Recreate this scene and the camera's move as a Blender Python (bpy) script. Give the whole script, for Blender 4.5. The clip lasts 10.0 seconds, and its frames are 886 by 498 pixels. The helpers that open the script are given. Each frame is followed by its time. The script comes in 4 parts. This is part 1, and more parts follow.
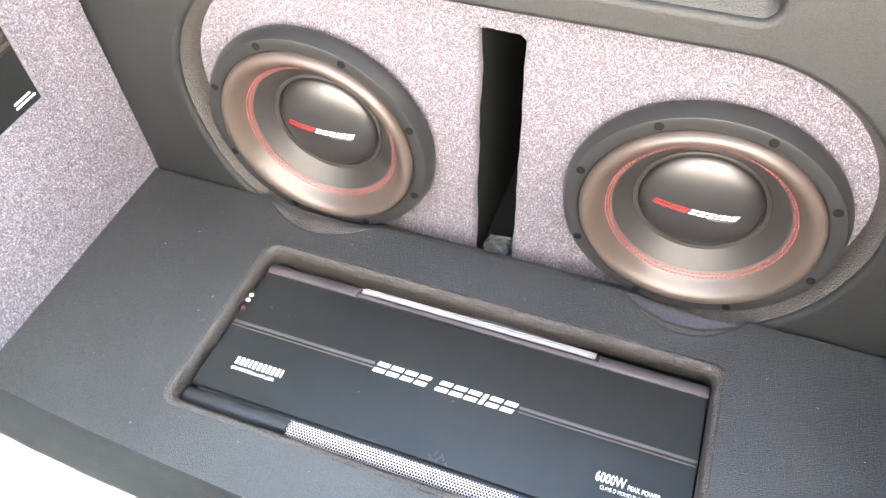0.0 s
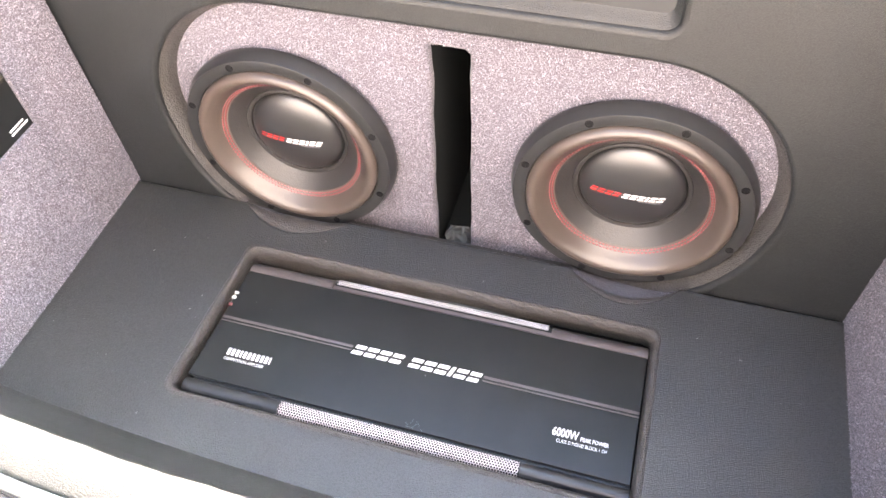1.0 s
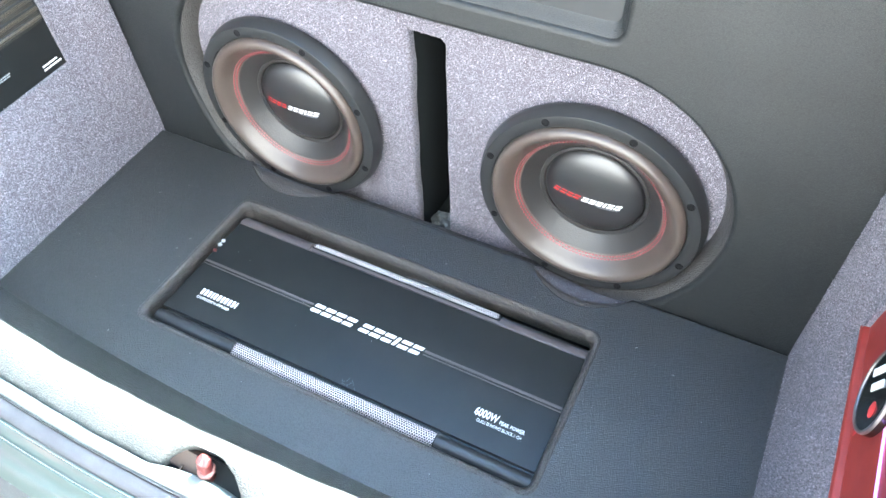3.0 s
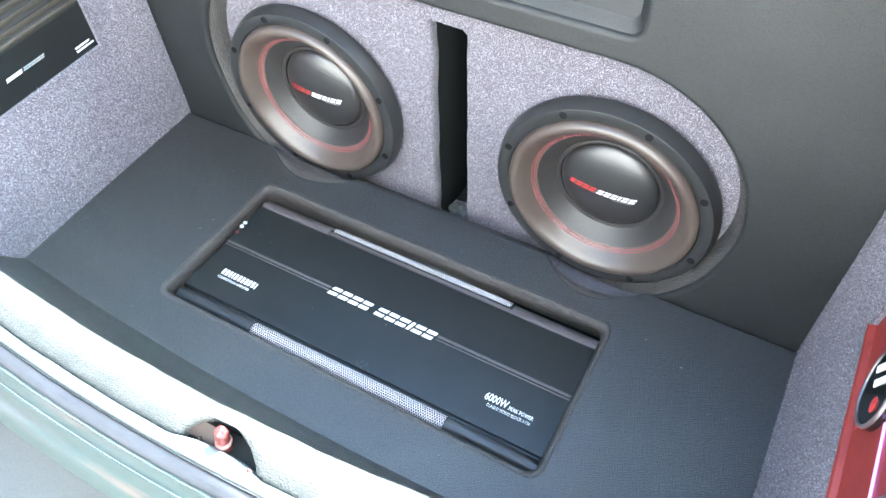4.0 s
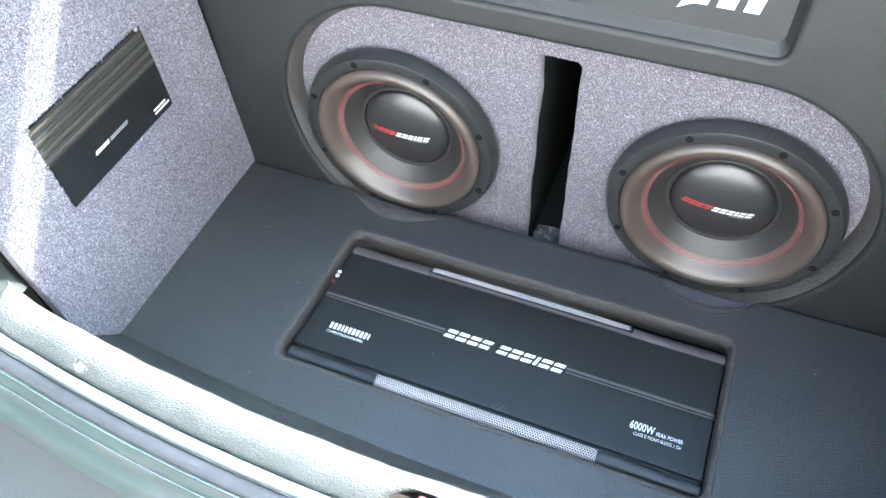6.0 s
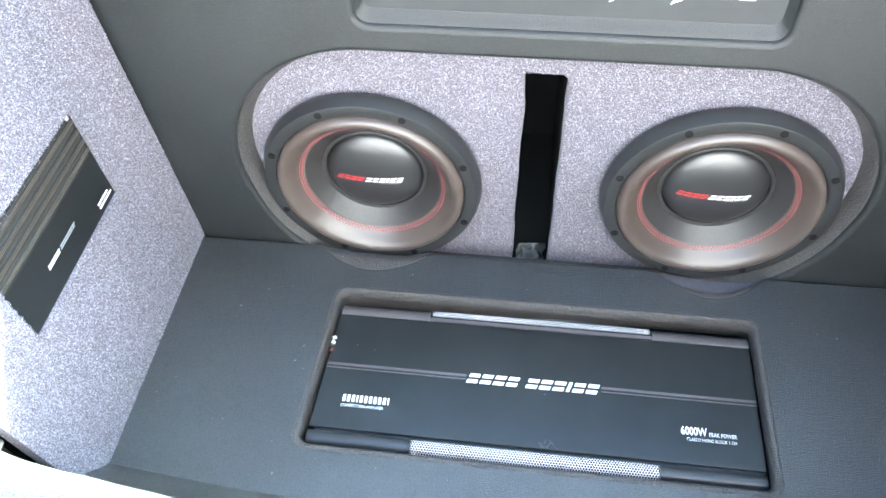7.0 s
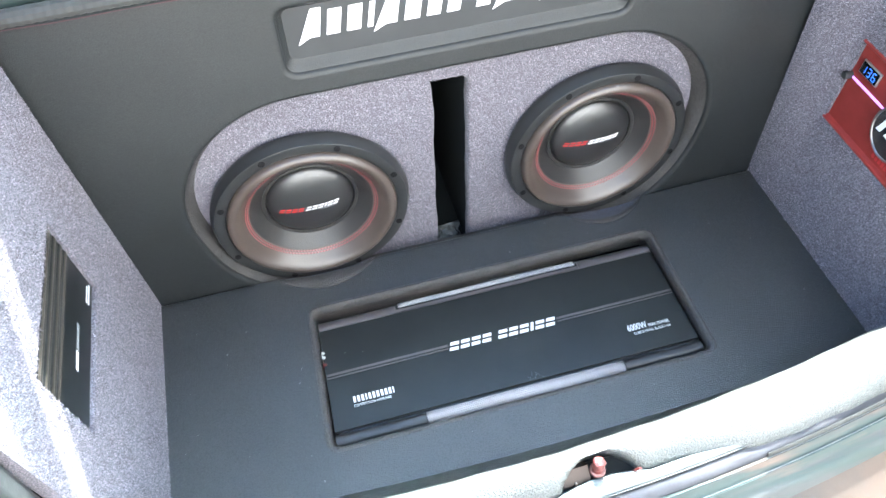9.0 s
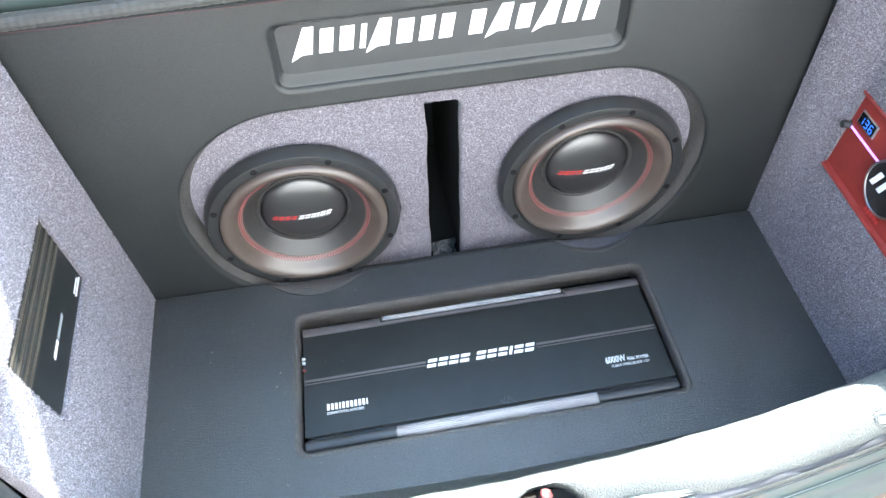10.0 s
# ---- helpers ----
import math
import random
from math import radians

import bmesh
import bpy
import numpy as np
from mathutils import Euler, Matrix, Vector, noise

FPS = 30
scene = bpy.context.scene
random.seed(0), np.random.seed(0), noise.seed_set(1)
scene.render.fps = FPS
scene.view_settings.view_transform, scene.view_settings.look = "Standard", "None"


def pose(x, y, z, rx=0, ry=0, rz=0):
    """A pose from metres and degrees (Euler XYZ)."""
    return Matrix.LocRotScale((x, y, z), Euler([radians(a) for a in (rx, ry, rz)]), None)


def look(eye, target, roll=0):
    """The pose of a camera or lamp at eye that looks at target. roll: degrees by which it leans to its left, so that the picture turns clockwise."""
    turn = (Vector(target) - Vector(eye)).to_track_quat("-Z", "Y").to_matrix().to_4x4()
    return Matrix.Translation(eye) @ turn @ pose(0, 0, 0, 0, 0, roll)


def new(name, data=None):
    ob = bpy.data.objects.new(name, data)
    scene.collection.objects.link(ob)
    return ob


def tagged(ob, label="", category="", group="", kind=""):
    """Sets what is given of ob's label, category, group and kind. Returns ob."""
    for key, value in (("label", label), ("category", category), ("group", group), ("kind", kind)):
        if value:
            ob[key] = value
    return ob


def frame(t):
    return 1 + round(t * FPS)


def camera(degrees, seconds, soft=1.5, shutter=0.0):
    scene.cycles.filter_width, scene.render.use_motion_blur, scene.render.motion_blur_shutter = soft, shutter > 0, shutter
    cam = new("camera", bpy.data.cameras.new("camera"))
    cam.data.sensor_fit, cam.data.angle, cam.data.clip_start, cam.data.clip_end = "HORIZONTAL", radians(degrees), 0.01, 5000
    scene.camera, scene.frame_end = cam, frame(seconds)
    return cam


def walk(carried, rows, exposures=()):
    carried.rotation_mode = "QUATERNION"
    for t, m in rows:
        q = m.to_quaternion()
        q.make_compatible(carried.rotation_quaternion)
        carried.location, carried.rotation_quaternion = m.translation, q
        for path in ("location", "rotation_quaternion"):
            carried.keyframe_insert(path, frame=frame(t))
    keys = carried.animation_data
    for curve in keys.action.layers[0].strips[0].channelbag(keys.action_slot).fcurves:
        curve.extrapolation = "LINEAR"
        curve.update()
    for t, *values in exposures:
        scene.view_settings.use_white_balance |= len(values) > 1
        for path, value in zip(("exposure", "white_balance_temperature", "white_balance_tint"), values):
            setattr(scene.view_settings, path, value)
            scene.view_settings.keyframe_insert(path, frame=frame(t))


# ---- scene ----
cam = camera(60.2, 10.0)
PATH = [
    (0, (0.175, -0.434, 0.806), (-0.303, 0.755, -0.73), -2.4),
    (0.5, (0.19, -0.478, 0.878), (-0.256, 0.707, -0.67), -2.7),
    (1, (0.206, -0.501, 0.895), (-0.187, 0.695, -0.659), -2.8),
    (1.5, (0.229, -0.511, 0.905), (-0.153, 0.697, -0.643), -2.4),
    (2, (0.289, -0.484, 0.913), (-0.115, 0.706, -0.643), -1.8),
    (2.5, (0.355, -0.468, 0.91), (-0.189, 0.673, -0.64), -2.0),
    (2.7, (0.376, -0.478, 0.908), (-0.203, 0.659, -0.632), -2.1),
    (3.8, (0.412, -0.522, 0.916), (-0.237, 0.586, -0.618), -2.2),
    (4, (0.409, -0.513, 0.921), (-0.237, 0.577, -0.627), -2.2),
    (4.5, (0.403, -0.496, 0.913), (-0.257, 0.581, -0.638), -2.5),
    (5, (0.365, -0.483, 0.913), (-0.302, 0.586, -0.64), -2.5),
    (5.5, (0.273, -0.517, 0.917), (-0.382, 0.558, -0.637), -2.5),
    (6, (0.16, -0.573, 0.953), (-0.353, 0.577, -0.601), -2.9),
    (6.2, (0.128, -0.592, 0.961), (-0.319, 0.594, -0.586), -2.6),
    (7.3, (-0.094, -0.525, 0.928), (-0.194, 0.727, -0.627), -2.9),
    (7.5, (-0.133, -0.53, 0.94), (-0.152, 0.712, -0.628), -2.7),
    (8, (-0.267, -0.586, 0.983), (-0.07, 0.646, -0.58), -2.6),
    (8.5, (-0.285, -0.609, 1.031), (-0.01, 0.594, -0.543), -2.8),
    (9, (-0.246, -0.63, 1.062), (0.034, 0.575, -0.51), -2.8),
    (9.5, (-0.207, -0.641, 1.082), (0.066, 0.569, -0.486), -2.4),
    (10, (-0.153, -0.642, 1.09), (0.021, 0.593, -0.474), -2.3),
]
EXPOSURES = [(0.0, 4.53, 7350, 12), (0.5, 4.3, 7450, 16), (1.0, 4.27, 7650, 20), (1.5, 4.3, 6400, 7), (2.0, 4.42, 5950, 2), (2.5, 4.28, 5950, 2), (5.0, 3.9, 5950, 2), (6.0, 3.68, 5950, 2), (7.5, 4.33, 5950, 2), (8.0, 3.9, 6000, 3), (8.5, 3.7, 6000, 4), (10.0, 3.75, 6000, 3)]
walk(cam, [(t, look(eye, target, roll)) for t, eye, target, roll in PATH], EXPOSURES)

# ---- world, sun and lid shade ----
SUN = Vector((0.22, 0.678, 0.735)).normalized()
world = bpy.data.worlds.new("sky")
scene.world = world
world.use_nodes = True
_n = world.node_tree.nodes
_sky = _n.new("ShaderNodeTexSky")
_sky.sky_type, _sky.sun_disc = "NISHITA", False
_sky.sun_elevation = math.asin(SUN.z)
_sky.sun_rotation = math.atan2(SUN.x, SUN.y)
world.node_tree.links.new(_sky.outputs[0], _n["Background"].inputs[0])
_n["Background"].inputs[1].default_value = 0.12
sun = new("sun", bpy.data.lights.new("sun", "SUN"))
sun.data.energy, sun.data.angle, sun.data.color = 4.3, radians(0.6), (1.0, 0.95, 0.88)
sun.matrix_world = look(SUN * 5, (0, 0, 0))


# ---- materials ----
def material(name, color, rough=0.5, metal=0.0, bump=None, vary=None, spec=0.5, sheen=0.0, emit=None, coat=0.0, mottle=None, stretch=None, streaks=False, pores=None):
    """bump: list of (kind, scale, strength, distance); vary: (scale, second colour, low, high); mottle: a wider (scale, colour, low, high);
    stretch: scale of the relief along x, y, z, and with streaks of the colours too; pores: share of the gloss left between the cells."""
    m = bpy.data.materials.new(name)
    m.use_nodes = True
    nt = m.node_tree
    b = nt.nodes["Principled BSDF"]
    b.inputs["Base Color"].default_value = (*color, 1)
    b.inputs["Roughness"].default_value = rough
    b.inputs["Metallic"].default_value = metal
    b.inputs["Specular IOR Level"].default_value = spec
    b.inputs["Coat Weight"].default_value = coat
    b.inputs["Coat Roughness"].default_value = min(rough, 0.3) if coat else 0.03
    b.inputs["Sheen Weight"].default_value = sheen
    if emit:
        b.inputs["Emission Color"].default_value = (*emit[0], 1)
        b.inputs["Emission Strength"].default_value = emit[1]
    co = nt.nodes.new("ShaderNodeTexCoord")
    grain = co.outputs["Object"]
    if stretch:
        fit_map = nt.nodes.new("ShaderNodeMapping")
        fit_map.inputs["Scale"].default_value = stretch
        nt.links.new(grain, fit_map.inputs["Vector"])
        grain = fit_map.outputs[0]
    last = None
    for layer in (vary, mottle):
        if not layer:
            continue
        tex = nt.nodes.new("ShaderNodeTexNoise")
        tex.inputs["Scale"].default_value, tex.inputs["Detail"].default_value = layer[0], 4
        nt.links.new(grain if streaks else co.outputs["Object"], tex.inputs["Vector"])
        ramp = nt.nodes.new("ShaderNodeMapRange")
        ramp.inputs[1].default_value, ramp.inputs[2].default_value = layer[2], layer[3]
        nt.links.new(tex.outputs["Fac"], ramp.inputs[0])
        mix = nt.nodes.new("ShaderNodeMix")
        mix.data_type = "RGBA"
        mix.inputs[6].default_value, mix.inputs[7].default_value = (*color, 1), (*layer[1], 1)
        if last:
            nt.links.new(last, mix.inputs[6])
        nt.links.new(ramp.outputs[0], mix.inputs[0])
        last = mix.outputs[2]
    if last:
        nt.links.new(last, b.inputs["Base Color"])
    normal = None
    for kind, scale, strength, distance in bump or ():
        if kind == "cells":
            tex = nt.nodes.new("ShaderNodeTexVoronoi")
            tex.feature = "SMOOTH_F1"
            out = tex.outputs["Distance"]
        else:
            tex = nt.nodes.new("ShaderNodeTexNoise")
            tex.inputs["Detail"].default_value = 3
            out = tex.outputs["Fac"]
        tex.inputs["Scale"].default_value = scale
        nt.links.new(grain, tex.inputs["Vector"])
        if kind == "cells" and pores is not None:
            dull = nt.nodes.new("ShaderNodeMapRange")
            for slot, value in zip((1, 2, 3, 4), (0.30, 0.62, spec, spec * pores)):
                dull.inputs[slot].default_value = value
            nt.links.new(out, dull.inputs[0])
            nt.links.new(dull.outputs[0], b.inputs["Specular IOR Level"])
        bp = nt.nodes.new("ShaderNodeBump")
        bp.inputs["Strength"].default_value, bp.inputs["Distance"].default_value = strength, distance
        bp.invert = kind == "cells"
        nt.links.new(out, bp.inputs["Height"])
        if normal:
            nt.links.new(normal, bp.inputs["Normal"])
        normal = bp.outputs[0]
    if normal:
        nt.links.new(normal, b.inputs["Normal"])
    return m


VINYL = material("black_vinyl", (0.0155, 0.0172, 0.0180), 0.38, spec=0.42, bump=[("cells", 1250, 0.8, 0.00055), ("noise", 14, 0.04, 0.003)],
                 vary=(9, (0.0185, 0.0205, 0.0212), 0.35, 0.7), stretch=(0.62, 1.0, 1.0), pores=0.75)
FLOOR_VINYL = material("black_floor_vinyl", (0.0235, 0.0250, 0.0252), 0.28, spec=0.78, bump=[("cells", 980, 0.8, 0.0010), ("noise", 14, 0.05, 0.003)],
                       vary=(9, (0.0280, 0.0295, 0.0297), 0.35, 0.7), stretch=(0.62, 1.0, 1.0), pores=0.72)
STRETCHED = material("stretched_vinyl", (0.056, 0.053, 0.051), 0.40, spec=0.6, bump=[("cells", 620, 1.0, 0.0016), ("noise", 30, 0.2, 0.003)],
                     vary=(30, (0.046, 0.043, 0.041), 0.4, 0.7), pores=0.45)
ROLL = material("brown_stretched_vinyl", (0.039, 0.035, 0.032), 0.36, spec=0.85, bump=[("cells", 640, 1.0, 0.0018), ("noise", 40, 0.2, 0.002)],
                vary=(30, (0.030, 0.027, 0.025), 0.4, 0.7), pores=0.45)
CARPET = material("grey_carpet", (0.072, 0.067, 0.079), 1.0, spec=0.1, sheen=0.15, bump=[("noise", 520, 0.7, 0.002), ("noise", 160, 0.4, 0.003)],
                  vary=(560, (0.200, 0.190, 0.226), 0.42, 0.61), mottle=(60, (0.11, 0.103, 0.120), 0.5, 1.0))
FIBRE = material("carpet_fibre", (0.26, 0.25, 0.29), 1.0, spec=0.1)
_nt = FIBRE.node_tree
_geo, _ramp = _nt.nodes.new("ShaderNodeNewGeometry"), _nt.nodes.new("ShaderNodeValToRGB")
_ramp.color_ramp.elements[0].color, _ramp.color_ramp.elements[1].color = (0.072, 0.068, 0.079, 1), (0.42, 0.398, 0.452, 1)
_ramp.color_ramp.elements.new(0.55).color = (0.170, 0.160, 0.183, 1)
_nt.links.new(_geo.outputs["Random Per Island"], _ramp.inputs[0])
_nt.links.new(_ramp.outputs[0], _nt.nodes["Principled BSDF"].inputs["Base Color"])
SILVER_VINYL = material("silver_vinyl", (0.090, 0.096, 0.093), 0.36, bump=[("cells", 560, 1.0, 0.0018), ("noise", 25, 0.2, 0.004)], vary=(12, (0.076, 0.083, 0.080), 0.4, 0.7), stretch=(0.75, 1.0, 1.0))
PAINT = material("worn_teal_paint", (0.038, 0.056, 0.053), 0.62, spec=0.35, bump=[("noise", 90, 0.10, 0.001)], vary=(60, (0.054, 0.060, 0.060), 0.46, 0.62), mottle=(34, (0.105, 0.078, 0.064), 0.60, 0.70),
                 stretch=(0.07, 1.0, 1.0), streaks=True)
BUMPER = material("grey_sandy_bumper", (0.036, 0.039, 0.041), 0.62, spec=0.3, bump=[("noise", 120, 0.12, 0.001)], vary=(420, (0.048, 0.051, 0.050), 0.45, 0.75))
# sandy tint over the bumper's far end, with a ragged edge
_nt = BUMPER.node_tree
_co, _xyz, _rag = _nt.nodes.new("ShaderNodeTexCoord"), _nt.nodes.new("ShaderNodeSeparateXYZ"), _nt.nodes.new("ShaderNodeTexNoise")
_rag.inputs["Scale"].default_value, _rag.inputs["Detail"].default_value = 7, 5
_add, _sandy, _mix = _nt.nodes.new("ShaderNodeMath"), _nt.nodes.new("ShaderNodeMapRange"), _nt.nodes.new("ShaderNodeMix")
_add.operation, _mix.data_type = "ADD", "RGBA"
_sandy.inputs[1].default_value, _sandy.inputs[2].default_value = 0.55, 0.95
_mix.inputs[7].default_value = (0.080, 0.058, 0.045, 1)
_b = _nt.nodes["Principled BSDF"]
_nt.links.new(_co.outputs["Object"], _xyz.inputs[0])
_nt.links.new(_co.outputs["Object"], _rag.inputs["Vector"])
_nt.links.new(_xyz.outputs["X"], _add.inputs[0])
_nt.links.new(_rag.outputs["Fac"], _add.inputs[1])
_nt.links.new(_add.outputs[0], _sandy.inputs[0])
_nt.links.new(_sandy.outputs[0], _mix.inputs[0])
_nt.links.new(_b.inputs["Base Color"].links[0].from_socket, _mix.inputs[6])
_nt.links.new(_mix.outputs[2], _b.inputs["Base Color"])
FLANGE = material("pale_painted_flange", (0.13, 0.145, 0.145), 0.35, bump=[("noise", 80, 0.2, 0.002)], vary=(30, (0.10, 0.115, 0.115), 0.5, 0.8))
RUBBER = material("black_rubber", (0.022, 0.024, 0.024), 0.55, bump=[("noise", 300, 0.2, 0.001)], vary=(40, (0.05, 0.055, 0.055), 0.5, 0.8))
SEAL_GREY = material("grey_rubber", (0.030, 0.0305, 0.030), 0.8, bump=[("noise", 300, 0.2, 0.001)], vary=(40, (0.038, 0.040, 0.039), 0.5, 0.8))
SURROUND = material("surround_rubber", (0.062, 0.048, 0.041), 0.33, bump=[("noise", 700, 0.22, 0.0006), ("noise", 90, 0.10, 0.002)], spec=0.7, vary=(18, (0.072, 0.057, 0.048), 0.4, 0.8))
BASKET = material("black_basket", (0.021, 0.022, 0.023), 0.36, bump=[("noise", 400, 0.1, 0.0005)], vary=(35, (0.017, 0.018, 0.019), 0.4, 0.8))
CONE = material("cone_paper", (0.027, 0.026, 0.026), 0.40, bump=[("noise", 520, 0.3, 0.0009), ("noise", 90, 0.15, 0.002)])
CAP = material("dust_cap", (0.016, 0.016, 0.017), 0.40, spec=1.0, coat=0.35, bump=[("noise", 500, 0.05, 0.0004)])
STITCH = material("red_thread", (0.23, 0.048, 0.055), 0.7)
# near-black that puts the shade of gaps and recesses into colour
SHADE_BLACK = material("recess_shade", (0.018, 0.021, 0.022), 0.9, spec=0.1)
SCREW = material("black_screw", (0.004, 0.004, 0.005), 0.6, spec=0.2)
AMP = material("black_anodised", (0.009, 0.0105, 0.011), 0.33, spec=0.38, bump=[("noise", 700, 0.05, 0.0003)], vary=(16, (0.013, 0.0145, 0.015), 0.4, 0.8))
# black rail whose pinkish reflected sheen is put into its colour
RAIL_SHEEN = material("rail_painted_sheen", (0.098, 0.085, 0.086), 0.38, metal=0.3, bump=[("noise", 500, 0.05, 0.0003)])
PLATE = material("dark_grey_plate", (0.020, 0.022, 0.024), 0.55, bump=[("noise", 600, 0.08, 0.0004)], vary=(20, (0.026, 0.028, 0.030), 0.4, 0.8))
RAIL_DARK = material("black_rail", (0.020, 0.021, 0.023), 0.32, bump=[("noise", 500, 0.05, 0.0003)])
# lit copy of the silver mesh, brightness painted in for the back strip
LIT_GRILLE = material("silver_mesh_lit", (0.78, 0.74, 0.74), 0.42, metal=0.1, bump=[("noise", 300, 0.1, 0.0005)])
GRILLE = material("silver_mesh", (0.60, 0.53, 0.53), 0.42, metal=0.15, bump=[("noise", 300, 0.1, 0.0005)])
# the warm highlight on the ribs is painted in as bronze
DARK_GRILLE = material("mesh_bronze_lit", (0.125, 0.110, 0.088), 0.40, metal=0.5)
MESH_BACK = material("dark_bronze_mesh", (0.060, 0.056, 0.050), 0.45, metal=0.4)
WHITE = material("white_print", (0.70, 0.69, 0.70), 0.5)
GREY = material("grey_print", (0.22, 0.23, 0.24), 0.5)
RED_PRINT = material("red_print", (0.40, 0.032, 0.034), 0.5)
RED = material("red_anodised", (0.27, 0.038, 0.032), 0.42, metal=0.3, bump=[("noise", 500, 0.06, 0.0004)], vary=(22, (0.175, 0.020, 0.017), 0.4, 0.8))
GLOSS_BLACK = material("gloss_black", (0.008, 0.009, 0.010), 0.08, coat=0.5)
PURPLE_LED = material("purple_led", (0.5, 0.3, 0.8), 0.4, emit=((0.60, 0.22, 1.0), 0.16))
BLUE_LED = material("blue_digits", (0.05, 0.15, 0.8), 0.4, emit=((0.05, 0.22, 1.0), 0.10))
RED_PLASTIC = material("red_plastic", (0.095, 0.020, 0.019), 0.4, bump=[("noise", 120, 0.3, 0.002)])
PINK_PLASTIC = material("pale_pink_plastic", (0.20, 0.10, 0.09), 0.45, bump=[("noise", 200, 0.3, 0.001)])
RIM = material("dark_chrome", (0.22, 0.21, 0.21), 0.35, metal=0.8)
STEEL = material("dull_steel", (0.5, 0.5, 0.5), 0.4, metal=0.8)
LATCH_STEEL = material("brown_steel", (0.05, 0.035, 0.028), 0.5, metal=0.3)
LAVENDER = material("dull_lavender_strip", (0.058, 0.058, 0.065), 0.8, spec=0.25, bump=[("noise", 120, 0.2, 0.001)], vary=(25, (0.044, 0.045, 0.051), 0.4, 0.7))
SAND = material("sandy_ground", (0.21, 0.175, 0.14), 0.95, spec=0.1, bump=[("noise", 30, 0.6, 0.01)], vary=(4, (0.17, 0.14, 0.115), 0.35, 0.7))
GLASS = material("window_glass", (0.62, 0.83, 1.0), 0.0)
GLASS.node_tree.nodes["Principled BSDF"].inputs["Transmission Weight"].default_value = 1.0
PLASTER = material("warm_plaster", (0.77, 0.745, 0.72), 0.9, spec=0.1, bump=[("noise", 8, 0.3, 0.02)], vary=(1.5, (0.72, 0.69, 0.665), 0.35, 0.7))
PIPING = material("red_brown_thread", (0.045, 0.018, 0.022), 0.8)
DULL_PLASTER = material("dull_grey_plaster", (0.26, 0.255, 0.25), 0.9, spec=0.1, bump=[("noise", 8, 0.3, 0.02)], vary=(1.5, (0.21, 0.205, 0.20), 0.35, 0.7))
MARK_GREY = material("pale_mark_grey", (0.055, 0.062, 0.070), 0.5)
LINT = material("pale_lint", (0.36, 0.36, 0.35), 0.9)
FILM = material("clear_film", (0.12, 0.13, 0.135), 0.12, bump=[("noise", 90, 0.5, 0.004)])


# ---- builders ----
def finish(ob, angle=35):
    me = ob.data
    me.polygons.foreach_set("use_smooth", [True] * len(me.polygons))
    me.set_sharp_from_angle(angle=radians(angle))
    return ob


def mesh_of(name, verts, faces):
    me = bpy.data.meshes.new(name)
    me.from_pydata([tuple(v) for v in verts], [], faces)
    me.update()
    return me


def part(name, data, mat, parent=None, label="", angle=35):
    """Links a bmesh or a mesh as one object under a thing or a part."""
    if isinstance(data, bmesh.types.BMesh):
        me = bpy.data.meshes.new(name)
        data.to_mesh(me)
        data.free()
    else:
        me = data
    me.materials.clear()
    me.materials.append(mat)
    ob = new(name, me)
    ob.parent = parent
    if label:
        tagged(ob, label)
    return finish(ob, angle)


def thing(name, m, label, category, group=""):
    ob = new(name)
    ob.empty_display_size = 0.05
    ob.matrix_world = m
    return tagged(ob, label, category, group)


def structure(name, data, mat, label, category, m=None, angle=35):
    ob = part(name, data, mat, None, "", angle)
    if m is not None:
        ob.matrix_world = m
    return tagged(ob, label, category, "", "structure")


def curve_mesh(cu):
    ob = bpy.data.objects.new("tmp", cu)
    scene.collection.objects.link(ob)
    dg = bpy.context.evaluated_depsgraph_get()
    me = bpy.data.meshes.new_from_object(ob.evaluated_get(dg))
    bpy.data.objects.remove(ob)
    bpy.data.curves.remove(cu)
    me.materials.clear()
    return me


def slab(outlines, thick, bevel, res=3):
    """A board from closed 2D outlines (the first outside, the rest holes), its front at z = 0, edges rounded."""
    cu = bpy.data.curves.new("slab", "CURVE")
    cu.dimensions, cu.fill_mode = "2D", "BOTH"
    cu.extrude, cu.bevel_depth, cu.bevel_resolution, cu.offset = thick / 2 - bevel, bevel, res, -bevel
    for pts in outlines:
        sp = cu.splines.new("POLY")
        sp.points.add(len(pts) - 1)
        sp.use_cyclic_u = True
        for p, (x, y) in zip(sp.points, pts):
            p.co = (x, y, 0, 1)
    me = curve_mesh(cu)
    me.transform(Matrix.Translation((0, 0, -thick / 2)))
    return me


def tube(points, radius, cyclic=False, res=3):
    cu = bpy.data.curves.new("tube", "CURVE")
    cu.dimensions, cu.bevel_depth, cu.bevel_resolution, cu.use_fill_caps = "3D", radius, res, True
    sp = cu.splines.new("POLY")
    sp.points.add(len(points) - 1)
    sp.use_cyclic_u = cyclic
    for p, c in zip(sp.points, points):
        p.co = (*c, 1)
    return curve_mesh(cu)


def arc(cx, cy, r, a0, a1, n=12):
    return [(cx + r * math.cos(radians(a0 + (a1 - a0) * i / n)), cy + r * math.sin(radians(a0 + (a1 - a0) * i / n))) for i in range(n + 1)]


def rounded(x0, y0, x1, y1, r, n=6):
    return arc(x1 - r, y0 + r, r, -90, 0, n) + arc(x1 - r, y1 - r, r, 0, 90, n) + arc(x0 + r, y1 - r, r, 90, 180, n) + arc(x0 + r, y0 + r, r, 180, 270, n)


